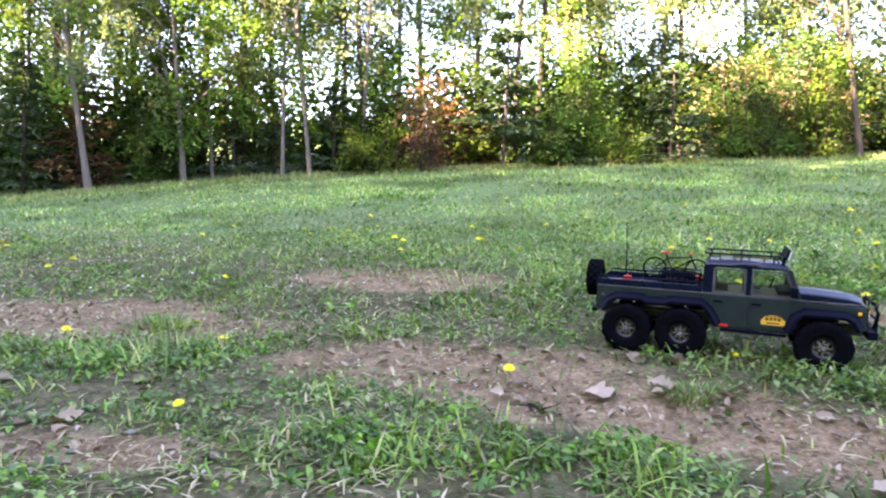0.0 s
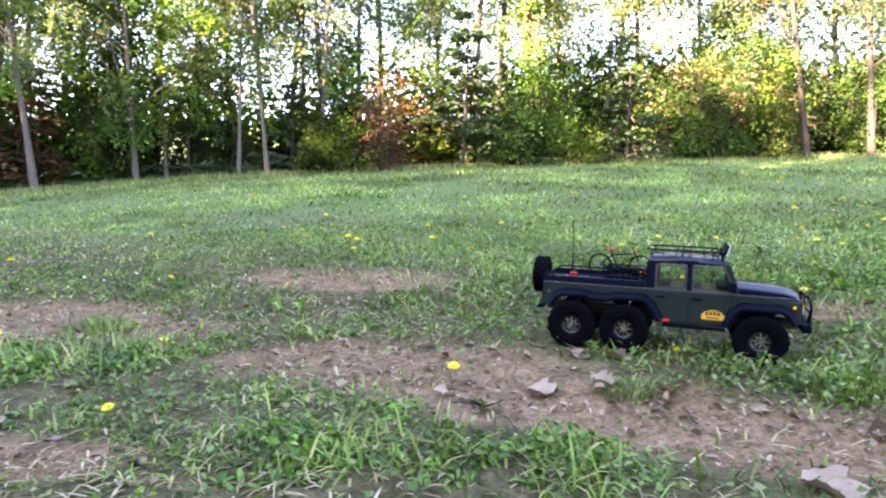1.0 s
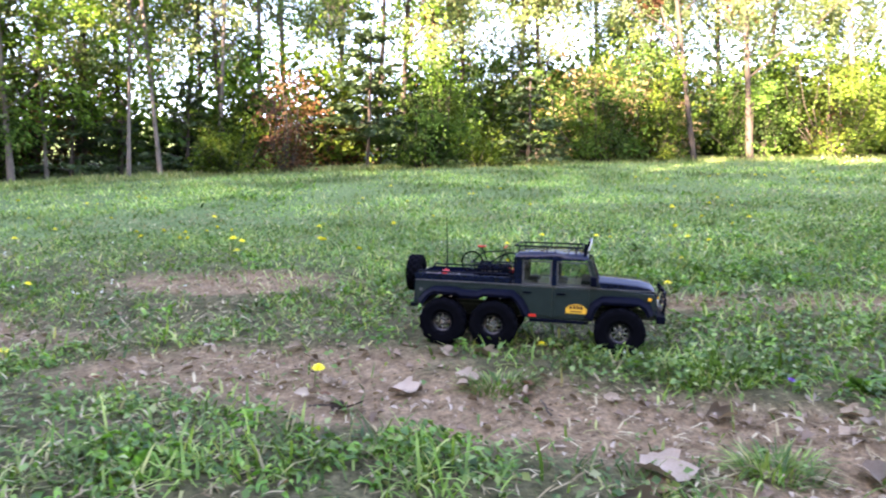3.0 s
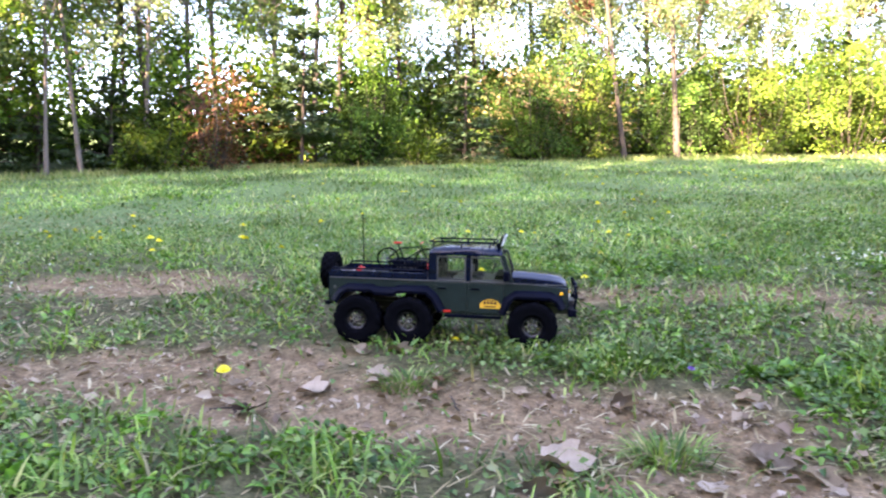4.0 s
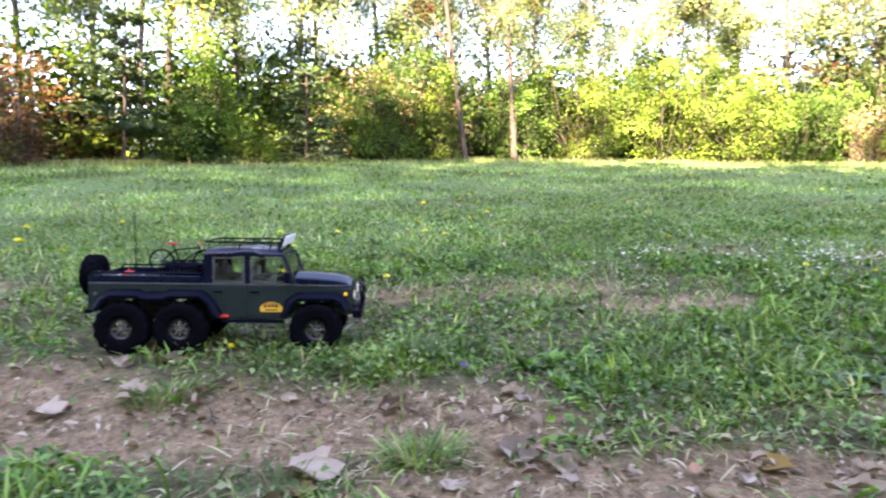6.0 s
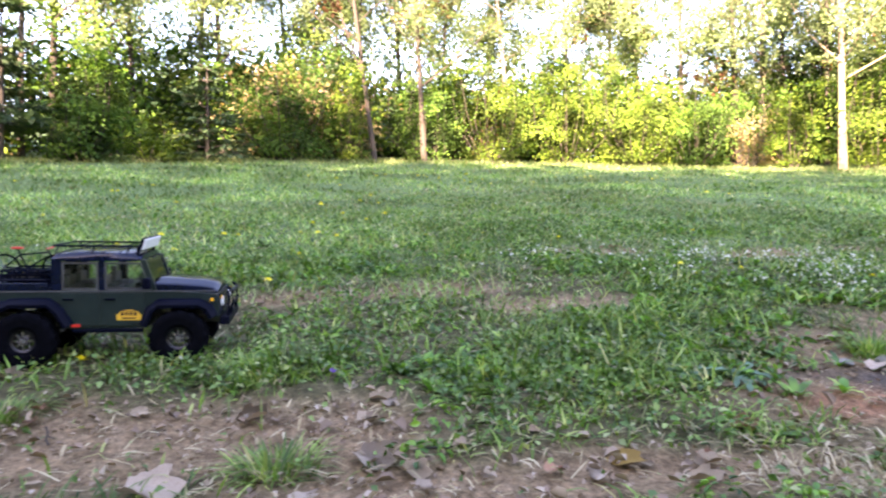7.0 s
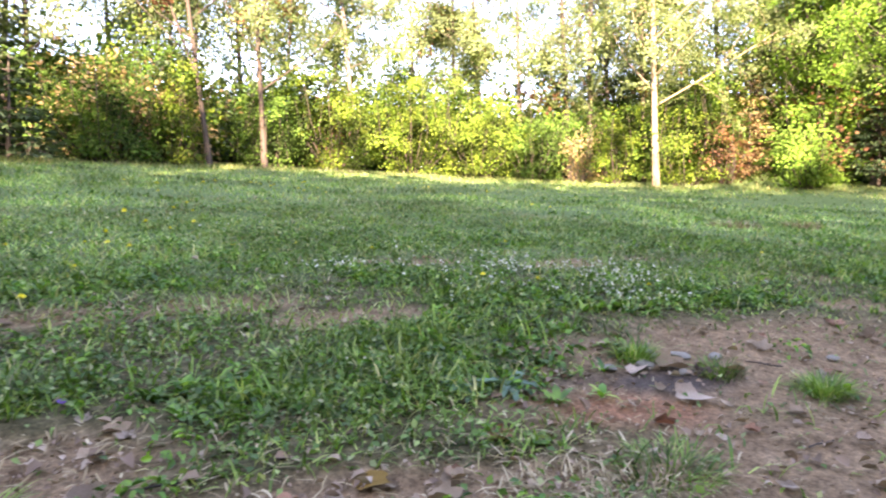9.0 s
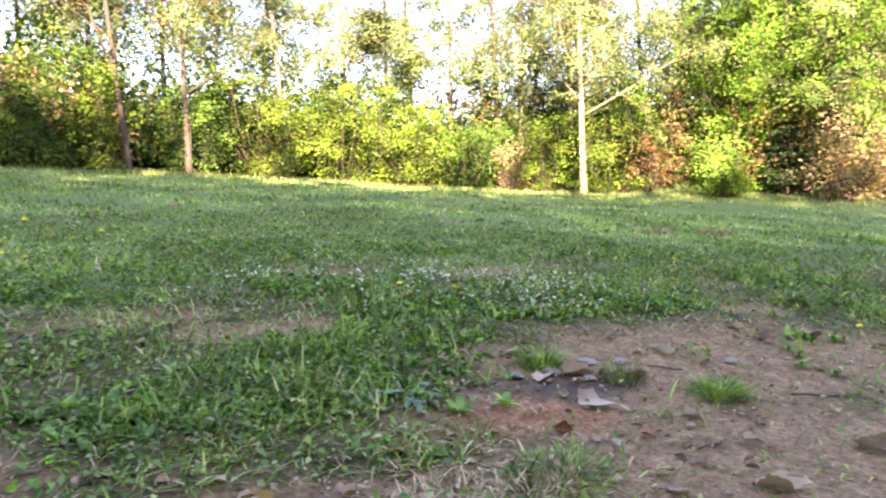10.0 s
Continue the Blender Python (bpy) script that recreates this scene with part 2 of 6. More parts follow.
def fuzz(x, y, scale, seed=0.0):
    """Smooth noise between -1 and 1, on arrays."""
    x, y = np.asarray(x, float) * scale + seed * 17.3, np.asarray(y, float) * scale - seed * 9.1
    out, amp, tot = 0, 1.0, 0
    for k in range(3):
        xi, yi = np.floor(x).astype(np.int64), np.floor(y).astype(np.int64)
        fx, fy = x - xi, y - yi
        fx, fy = fx * fx * (3 - 2 * fx), fy * fy * (3 - 2 * fy)

        def lattice(i, j):
            v = np.sin(i * 127.1 + j * 311.7 + k * 74.7) * 43758.5453
            return 2 * (v - np.floor(v)) - 1
        val = (lattice(xi, yi) * (1 - fx) + lattice(xi + 1, yi) * fx) * (1 - fy) + (lattice(xi, yi + 1) * (1 - fx) + lattice(xi + 1, yi + 1) * fx) * fy
        out, tot = out + amp * val, tot + amp
        amp, x, y = amp * 0.5, x * 2.03 + 5.2, y * 2.03 + 1.7
    return out / tot


# ---- the lie of the land ----
TRUCK_AT, TRUCK_TURN, TRUCK_Z, TRUCK_LEAN = (0.697, 1.584), -22.6, 0.048, 2.6   # middle of the wheels, heading, height of the ground there, lean with the bank
TRUCK_POSE = Matrix.Translation((TRUCK_AT[0], TRUCK_AT[1], TRUCK_Z)) @ Matrix.Rotation(radians(TRUCK_TURN), 4, 'Z') @ Matrix.Rotation(radians(TRUCK_LEAN), 4, 'X')


def rise(v, k):
    """A smooth hinge: 0 below zero, v above."""
    return np.logaddexp(0, v * k) / k


def bank(x, y):
    """The lawn: a trodden terrace, a short rise, then a gentle climb to the trees, level beyond them."""
    s, t = 0.5 * x + 0.866 * y, 0.866 * x - 0.5 * y
    s, t = 20.0 - rise(20.0 - s, 1.0), np.clip(t, -16.0, 16.0)
    s = -6.0 + rise(s + 6.0, 1.0)
    far = rise(s - 3.5, 2)
    z = -0.1062 + 0.0695 * s + 0.1461 * rise(s - 1.3, 8) - 0.0675 * rise(s - 2.0, 5)
    return z + far * (-0.0015 - 0.00130 * t + 0.000212 * t * t + 0.0215 * rise(t - 8.3, 2)) + 0.00845 * t * rise(s - 1.3, 8) * np.exp(-rise(s - 3, 3))


def height(x, y):
    x, y = np.asarray(x, float), np.asarray(y, float)
    z = bank(x, y) + 0.010 * fuzz(x, y, 2.2, 1) + 0.006 * fuzz(x, y, 8, 2)
    a = radians(TRUCK_TURN)
    u = (x - TRUCK_AT[0]) * math.cos(a) + (y - TRUCK_AT[1]) * math.sin(a)
    v = -(x - TRUCK_AT[0]) * math.sin(a) + (y - TRUCK_AT[1]) * math.cos(a)
    d = np.maximum(np.abs(u) - 0.27, 0) ** 2 + np.maximum(np.abs(v) - 0.11, 0) ** 2
    w = np.exp(-d / 0.018)
    return z * (1 - w) + (TRUCK_Z + math.tan(radians(TRUCK_LEAN)) * np.clip(v, -0.3, 0.3)) * w


def blob(x, y, cx, cy, rx, ry, turn):
    a = radians(turn)
    u, v = (x - cx) * math.cos(a) + (y - cy) * math.sin(a), -(x - cx) * math.sin(a) + (y - cy) * math.cos(a)
    r = np.sqrt((u / rx) ** 2 + (v / ry) ** 2) + 0.35 * fuzz(x, y, 6, cx) + 0.15 * fuzz(x, y, 19, cy)
    return np.clip((1.25 - r) / 0.5, 0, 1)


# bare trodden earth: middle, half-axes, turn
BARE = [(-1.208, 2.002, 0.698, 0.232, -14), (-0.149, 2.36, 0.413, 0.153, -20), (0.03, 1.50, 0.42, 0.15, -12), (0.345, 1.279, 0.35, 0.131, -18), (-0.60, 1.05, 0.20, 0.07, -8),
        (0.575, 1.114, 0.292, 0.121, -22), (0.865, 1.016, 0.294, 0.132, -25), (0.018, 2.416, 0.137, 0.071, -20), (1.666, 1.553, 0.228, 0.075, -22),
        (1.838, 1.269, 0.25, 0.087, -22), (1.298, 1.693, 0.205, 0.064, -20), (2.51, 1.765, 0.271, 0.068, -24), (0.759, 2.033, 0.224, 0.063, -18), (2.05, 0.529, 0.394, 0.173, -28),
        (2.66, 0.33, 0.76, 0.27, -30), (3.137, 1.389, 0.199, 0.092, -25), (3.71, 0.68, 0.20, 0.085, -38), (3.42, 0.38, 0.17, 0.07, -30), (3.55, 1.22, 0.18, 0.05, -25), (0.994, 0.703, 0.271, 0.091, -30), (1.397, 0.554, 0.258, 0.072, -32), (2.135, 0.075, 0.58, 0.22, -34)]
# thick weeds: middle, half-axes, turn
LUSH = [(0.307, 0.994, 0.279, 0.097, -20), (-0.041, 1.041, 0.288, 0.103, -6), (-0.859, 1.595, 0.381, 0.142, -12), (0.962, 1.29, 0.269, 0.104, -22), (1.502, 0.96, 0.29, 0.183, -28),
        (1.982, 0.961, 0.375, 0.174, -30), (0.874, 0.883, 0.048, 0.05, 0), (1.758, 0.328, 0.14, 0.062, -36), (2.398, 0.251, 0.084, 0.038, -40), (3.046, 0.092, 0.3, 0.122, -20),
        (1.23, 2.099, 0.411, 0.214, -25), (2.617, 1.063, 0.483, 0.223, -25), (1.759, 0.812, 0.436, 0.14, -30), (2.435, 1.461, 0.431, 0.157, -25),
        (2.95, 0.78, 0.42, 0.20, -38), (4.15, 0.42, 0.40, 0.16, -35), (3.80, 0.12, 0.30, 0.12, -40), (4.35, 1.10, 0.5, 0.16, -30), (3.35, 1.95, 0.5, 0.14, -28)]


def bareness(x, y):
    b = np.zeros_like(np.asarray(x, float))
    for p in BARE:
        b = np.maximum(b, blob(x, y, *p))
    return b * np.clip(0.95 + 0.7 * fuzz(x, y, 7, 21) + 0.35 * fuzz(x, y, 22, 22), np.where((np.asarray(x) > 1.85) & (np.asarray(y) < 0.75), 0.85, np.clip(0.3 + 0.25 * np.asarray(x), 0.2, 0.5)), 1)


def lushness(x, y):
    b = np.zeros_like(np.asarray(x, float))
    for p in LUSH:
        b = np.maximum(b, blob(x, y, *p))
    return b * np.clip(0.70 + 0.9 * fuzz(x, y, 6, 19) + 0.4 * fuzz(x, y, 17, 20), 0.06, 1)


def axis_steps(lo, hi, step, far):
    """Even steps between lo and hi, then growing ones out to far on both sides."""
    mid = np.arange(lo, hi + step / 2, step)
    out, d = [], step
    while sum(out) < far:
        d *= 1.18
        out.append(d)
    g = np.cumsum(out)
    return np.concatenate([(lo - g)[::-1], mid, hi + g])


def make_ground():
    xs, ys = axis_steps(-2.6, 4.2, 0.039, 900), axis_steps(-0.2, 3.2, 0.039, 900)
    X, Y = np.meshgrid(xs, ys)
    b, l = bareness(X, Y), lushness(X, Y)
    Z = height(X, Y)
    near = np.exp(-((np.maximum(np.abs(X - 0.8) - 3.2, 0)) ** 2 + np.maximum(np.abs(Y - 1.5) - 1.6, 0) ** 2) / 0.3)
    Z += near * (0.004 * fuzz(X, Y, 25, 3) + 0.008 * (1 - b) * fuzz(X, Y, 11, 4) - 0.008 * b)
    nx, ny = len(xs), len(ys)
    i = (np.arange(ny - 1)[:, None] * nx + np.arange(nx - 1)[None]).ravel()
    T = np.concatenate([np.stack([i, i + 1, i + nx + 1], 1), np.stack([i, i + nx + 1, i + nx], 1)])
    ob = tri_mesh("ground", np.stack([X, Y, Z], -1), T, EARTH, smooth=True)
    for key, val in (("thatch", np.clip(1 - 1.3 * b + 0.3 * l, 0, 1)), ("sward", np.clip((Y + 0.45 * X - 2.4 + 0.5 * fuzz(X, Y, 1.3, 71)) / 0.8, 0, 1)), ("red", blob(X, Y, 1.92, 0.511, 0.176, 0.083, -30)), ("ash", np.maximum(blob(X, Y, 2.182, 0.513, 0.158, 0.074, -30), 0.6 * blob(X, Y, 2.011, 0.641, 0.209, 0.042, -30)))):
        a = ob.data.attributes.new(key, 'FLOAT', 'POINT')
        a.data.foreach_set("value", val.astype(np.float32).ravel())
    return tagged(ob, "sloping meadow soil, trodden bare in tan patches", "ground", kind="structure")


make_ground()


def scatter(n, x0, x1, y0, y1, want):
    """n random places in a rectangle, kept where want(x, y) exceeds a random number."""
    x, y = rng.uniform(x0, x1, n), rng.uniform(y0, y1, n)
    k = rng.random(n) < want(x, y)
    return x[k], y[k]


def stuff(name, V, T, material, label, category):
    return tagged(tri_mesh(name, V, T, material), label, category, kind="stuff")


def join(parts):
    V, T, b = [], [], 0
    for v, t in parts:
        v = v.reshape(-1, 3)
        V.append(v)
        T.append(t + b)
        b += len(v)
    return np.concatenate(V), np.concatenate(T)


EDGE_X = [-9, -6.5, -5.47, -4.66, -3.7, -2.6, -1.36, -0.02, 1.42, 3.03, 5.22, 7.13, 9.47, 11.3, 12.34, 12.92, 13.22, 13.6, 14.2]
EDGE_Y = [6.2, 7.0, 7.4, 7.8, 8.19, 8.52, 8.75, 8.98, 9.21, 9.31, 9.37, 9.21, 8.4, 6.87, 5.03, 3.34, 1.88, 0.0, -3.0]


def edge_y(x):
    """The line where the grass meets the wood."""
    return np.interp(x, EDGE_X, EDGE_Y)


def in_belt(x, y):
    """1 inside the clearing, 0 behind the edge of the wood."""
    edge = edge_y(x)
    return np.clip((edge + 0.5 - y) / 0.8, 0, 1)


def make_grass():
    # short trodden turf close by
    x, y = scatter(300000, -3.4, 4.6, -0.1, 3.8, lambda x, y: np.clip(0.43 + 1.3 * fuzz(x, y, 3.2, 5) + 0.5 * fuzz(x, y, 11, 15) + np.where(x < 1.9, 0.4, -0.15) * lushness(x, y) - 1.6 * bareness(x, y), 0.10 - 0.085 * bareness(x, y), 1) * np.clip(1.2 - 0.18 * y, 0.3, 1))
    n, l = len(x), lushness(x, y)
    L = rng.uniform(0.018, 0.062, n) * (1 + 0.9 * l) * (1 + 0.3 * fuzz(x, y, 3, 8))
    P, W, az = np.stack([x, y, height(x, y) - 0.010], 1), rng.uniform(0.0026, 0.0062, n), rng.uniform(0, 6.28, n)
    lean, bend = rng.uniform(0.05, 0.8, n), rng.uniform(0.2, 1.5, n)
    k = (y < 1.45) & (x < 2.6)
    V, T = join([blades(P[k], L[k], W[k], az[k], lean[k], bend[k]), blades(P[~k], L[~k], W[~k] * 1.2, az[~k], lean[~k], bend[~k], (0.0, 0.5), (0.8, 1.0))])
    stuff("turf_grass", V, T, GRASS, "short trodden green grass with dry blades", "grass")
    # meadow up to the wood, thinner and broader-bladed with distance
    n = 290000
    r, a = np.exp(rng.uniform(math.log(1.9), math.log(14.5), n)), rng.uniform(radians(-55), radians(100), n)
    x, y = 0.3 + r * np.sin(a), r * np.cos(a)
    k = rng.random(n) < in_belt(x, y) * np.clip((0.5 * x + 0.866 * y - 1.9) / 0.9, 0, 1) * np.clip(0.62 + 0.8 * fuzz(x, y, 0.9, 6) + 0.5 * fuzz(x, y, 3.1, 7), 0.12, 1)
    x, y, r = x[k], y[k], r[k]
    n = len(x)
    L = rng.uniform(0.025, 0.065, n) * (1 + 0.5 * fuzz(x, y, 0.8, 9) + 0.3 * fuzz(x, y, 3.5, 10)) * (0.9 + 0.05 * r)
    V, T = blades(np.stack([x, y, height(x, y) - 0.012], 1), L, rng.uniform(0.0032, 0.006, n) * (0.45 + 0.27 * r), rng.uniform(0, 6.28, n), rng.uniform(0.15, 0.85, n), rng.uniform(0.2, 1.2, n), (0.0, 0.55), (0.8, 1.0))
    stuff("meadow_grass", V, T, MEADOW, "ankle-high soft green meadow grass", "grass")


def make_field_grass():
    """Coarser grass over the rest of the clearing, behind and beside the path."""
    far = lambda x, y: np.clip(np.maximum(np.maximum(-2.3 - x, x - 3.9), 0.1 - y) / 0.5, 0, 1) * np.clip(0.7 + 0.6 * fuzz(x, y, 1.5, 81), 0.1, 1)
    x, y = scatter(44000, -8.0, 10.0, -7.0, 2.4, far)
    n = len(x)
    V, T = blades(np.stack([x, y, height(x, y) - 0.012], 1), rng.uniform(0.03, 0.09, n), rng.uniform(0.007, 0.016, n), rng.uniform(0, 6.28, n), rng.uniform(0.3, 1.1, n), rng.uniform(0.2, 1.2, n), (0.0, 0.55), (0.8, 1.0))
    stuff("field_grass", V, T, GRASS, "coarse green grass over the rest of the clearing", "grass")


def make_fringe():
    n = 20000
    u = rng.uniform(0.5, len(EDGE_X) - 1.5, n)
    x, y = np.interp(u, range(len(EDGE_X)), EDGE_X), np.interp(u, range(len(EDGE_X)), EDGE_Y)
    back = 1 + rng.normal(-0.035, 0.028, n)
    x, y = 0.36 + (x - 0.36) * back, y * back
    k = rng.random(n) < np.clip(0.55 + 0.8 * fuzz(x, y, 1.5, 61), 0.05, 1)
    x, y = x[k], y[k]
    n = len(x)
    V, T = blades(np.stack([x, y, height(x, y) - 0.01], 1), rng.uniform(0.05, 0.13, n), rng.uniform(0.005, 0.010, n), rng.uniform(0, 6.28, n), rng.uniform(0.0, 0.5, n), rng.uniform(0.1, 1.0, n), (0.0, 0.55), (0.8, 1.0))
    stuff("fringe_grass", V, T, FRINGE, "taller pale grass along the wood edge", "grass")


def rosettes(x, y, size, per=8, width=0.26):
    """Rosettes of long broad leaves springing from one root."""
    n = len(x)
    X, Y = np.repeat(x, per), np.repeat(y, per)
    S = np.repeat(size, per) * rng.uniform(0.6, 1.1, n * per)
    az = np.repeat(rng.uniform(0, 6.28, n), per) + np.tile(np.arange(per) * 2 * math.pi / per, n) + rng.normal(0, 0.3, n * per)
    return blades(np.stack([X, Y, height(X, Y) - 0.006], 1), S, S * width * rng.uniform(0.7, 1.3, n * per), az, rng.uniform(0.15, 0.8, n * per), rng.uniform(0.4, 1.3, n * per), (0.0, 0.35, 0.72), (0.25, 0.95, 0.85))


def make_weeds():
    parts = []
    x, y = scatter(27000, -3.2, 4.4, 0.1, 3.2, lambda x, y: np.clip(0.03 + 1.0 * lushness(x, y) * np.clip(0.45 + 1.1 * fuzz(x, y, 9, 17), 0.05, 1) + 0.9 * np.maximum(0, fuzz(x, y, 3.5, 11) - 0.1) - 1.5 * bareness(x, y), 0.012 * (1 - bareness(x, y)), 1) * np.clip(1.25 - 0.22 * y, 0.3, 1))
    parts.append(rosettes(x, y, rng.uniform(0.014, 0.044, len(x)), 7, 0.30))
    x, y = scatter(16000, -4, 9, 2.4, 7.5, lambda x, y: np.clip(-0.10 + 1.0 * fuzz(x, y, 1.1, 12) + 0.8 * fuzz(x, y, 3.3, 26), 0.01, 1) * in_belt(x, y))
    parts.append(rosettes(x, y, rng.uniform(0.03, 0.065, len(x)), 6))
    x, y = scatter(11000, 3.6, 10, -0.8, 2.4, lambda x, y: np.clip(-0.08 + 0.9 * fuzz(x, y, 1.3, 27) + 1.0 * fuzz(x, y, 3.6, 28), 0.01, 1) * in_belt(x, y) * (1 - bareness(x, y)))
    parts.append(rosettes(x, y, rng.uniform(0.025, 0.06, len(x)), 6, 0.32))
    x, y = scatter(13000, 1.2, 4.6, -0.1, 2.1, lambda x, y: lushness(x, y) * (1 - bareness(x, y)))
    parts.append(rosettes(x, y, rng.uniform(0.022, 0.055, len(x)), 7, 0.30))
    # low domed clumps of small herbs with dark gaps between them
    x, y = scatter(3400, -2.2, 4.0, 0.15, 2.9, lambda x, y: np.clip(0.10 + 0.75 * lushness(x, y) + 0.9 * fuzz(x, y, 2.1, 18) - 0.9 * bareness(x, y), 0.015, 1) * np.clip(1.2 - 0.2 * y, 0.35, 1))
    n, per = len(x), 28
    R = np.repeat(rng.uniform(0.018, 0.05, n) * (1 + 0.3 * lushness(x, y)), per)
    az, up = rng.uniform(0, 6.28, n * per), rng.uniform(0.05, 1.0, n * per)
    out = np.stack([np.cos(az) * np.sqrt(1 - up * up), np.sin(az) * np.sqrt(1 - up * up), up], 1)
    X, Y = np.repeat(x, per) + R * out[:, 0], np.repeat(y, per) + R * out[:, 1]
    P = np.stack([X, Y, height(X, Y) + 0.75 * R * up * rng.uniform(0.7, 1.1, n * per)], 1)
    parts.append(leaves(P, rng.uniform(0.18, 0.42, n * per) * R + 0.004, out * (0.7, 0.7, 1) + rng.normal(0, 0.35, (n * per, 3)) + (0, 0, 0.3), out * (1, 1, 0.2) + rng.normal(0, 0.4, (n * per, 3)), 0.62, 0.2))
    V, T = join(parts)
    stuff("broadleaf_weeds", V, T, WEED, "fresh green rosettes of plantain and dandelion leaves", "weeds")
    x, y = scatter(165000, -3.4, 4.6, 0.0, 3.8, lambda x, y: np.clip(0.35 + 0.9 * fuzz(x, y, 2.6, 13) + 0.35 * lushness(x, y) - 1.5 * bareness(x, y), 0.03, 1) * np.clip(1.2 - 0.15 * y, 0.3, 1))
    n = len(x)
    P = np.stack([x, y, height(x, y) + rng.uniform(0.0, 0.04, n)], 1)
    N = rng.normal(0, 0.55, (n, 3)) + (0, 0, 1)
    V, T = kites(P, rng.uniform(0.008, 0.019, n), N, rng.normal(0, 1, (n, 3)), 0.8)
    stuff("small_herbs", V, T, CLOVER, "pale green mat of clover and chickweed", "herbs")
    x, y = scatter(30000, -2.4, 4.0, 0.0, 3.0, lambda x, y: np.clip(0.35 + 0.5 * fuzz(x, y, 4, 14) - 0.25 * bareness(x, y), 0.05, 1) * np.clip(1.3 - 0.3 * y, 0.3, 1))
    n = len(x)
    V, T = blades(np.stack([x, y, height(x, y) + 0.002], 1), rng.uniform(0.012, 0.035, n), rng.uniform(0.0010, 0.0024, n), rng.uniform(0, 6.28, n), rng.uniform(1.2, 1.55, n), rng.uniform(-0.1, 0.3, n), (0.0, 0.5), (0.9, 1.0))
    stuff("dry_straw", V, T, STRAW, "scattered dry straw and grass bits", "straw")


rng = np.random.default_rng(101)
make_grass()
make_fringe()
make_weeds()

rng = np.random.default_rng(606)
make_field_grass()

# ---- trees ----
def unit(v):
    v = np.asarray(v, float)
    return v / (np.linalg.norm(v) + 1e-9)


def leaf_cloud(centres, spread, count, size, slim=1.0, droop=0.0, per=20, pad=2.2):
    """count leaves in flat sprays round random members of centres; each spray faces up and outwards."""
    m = max(1, count // per)
    centres = np.asarray(centres)
    c = centres[rng.integers(0, len(centres), m)] + rng.normal(0, 1, (m, 3)) * spread
    out = c - centres.mean(0)
    out /= np.linalg.norm(out, axis=1, keepdims=True) + 0.2
    face = out * (0.7, 0.7, 0.3) + (0, 0, 0.65) + rng.normal(0, 0.38, (m, 3))
    face /= np.linalg.norm(face, axis=1, keepdims=True)
    k = rng.integers(0, m, count)
    o = rng.normal(0, 1, (count, 3)) * (size * pad * rng.uniform(0.5, 1.2, m)[k])[:, None]
    F = face[k]
    o -= F * np.sum(o * F, 1, keepdims=True) * 0.72
    A = o * 0.7 + rng.normal(0, 0.6, (count, 3)) * size - np.array([0, 0, (0.25 + droop) * size])
    return kites(c[k] + o, rng.uniform(0.7, 1.3, count) * size, F + rng.normal(0, 0.25, (count, 3)), A, slim)


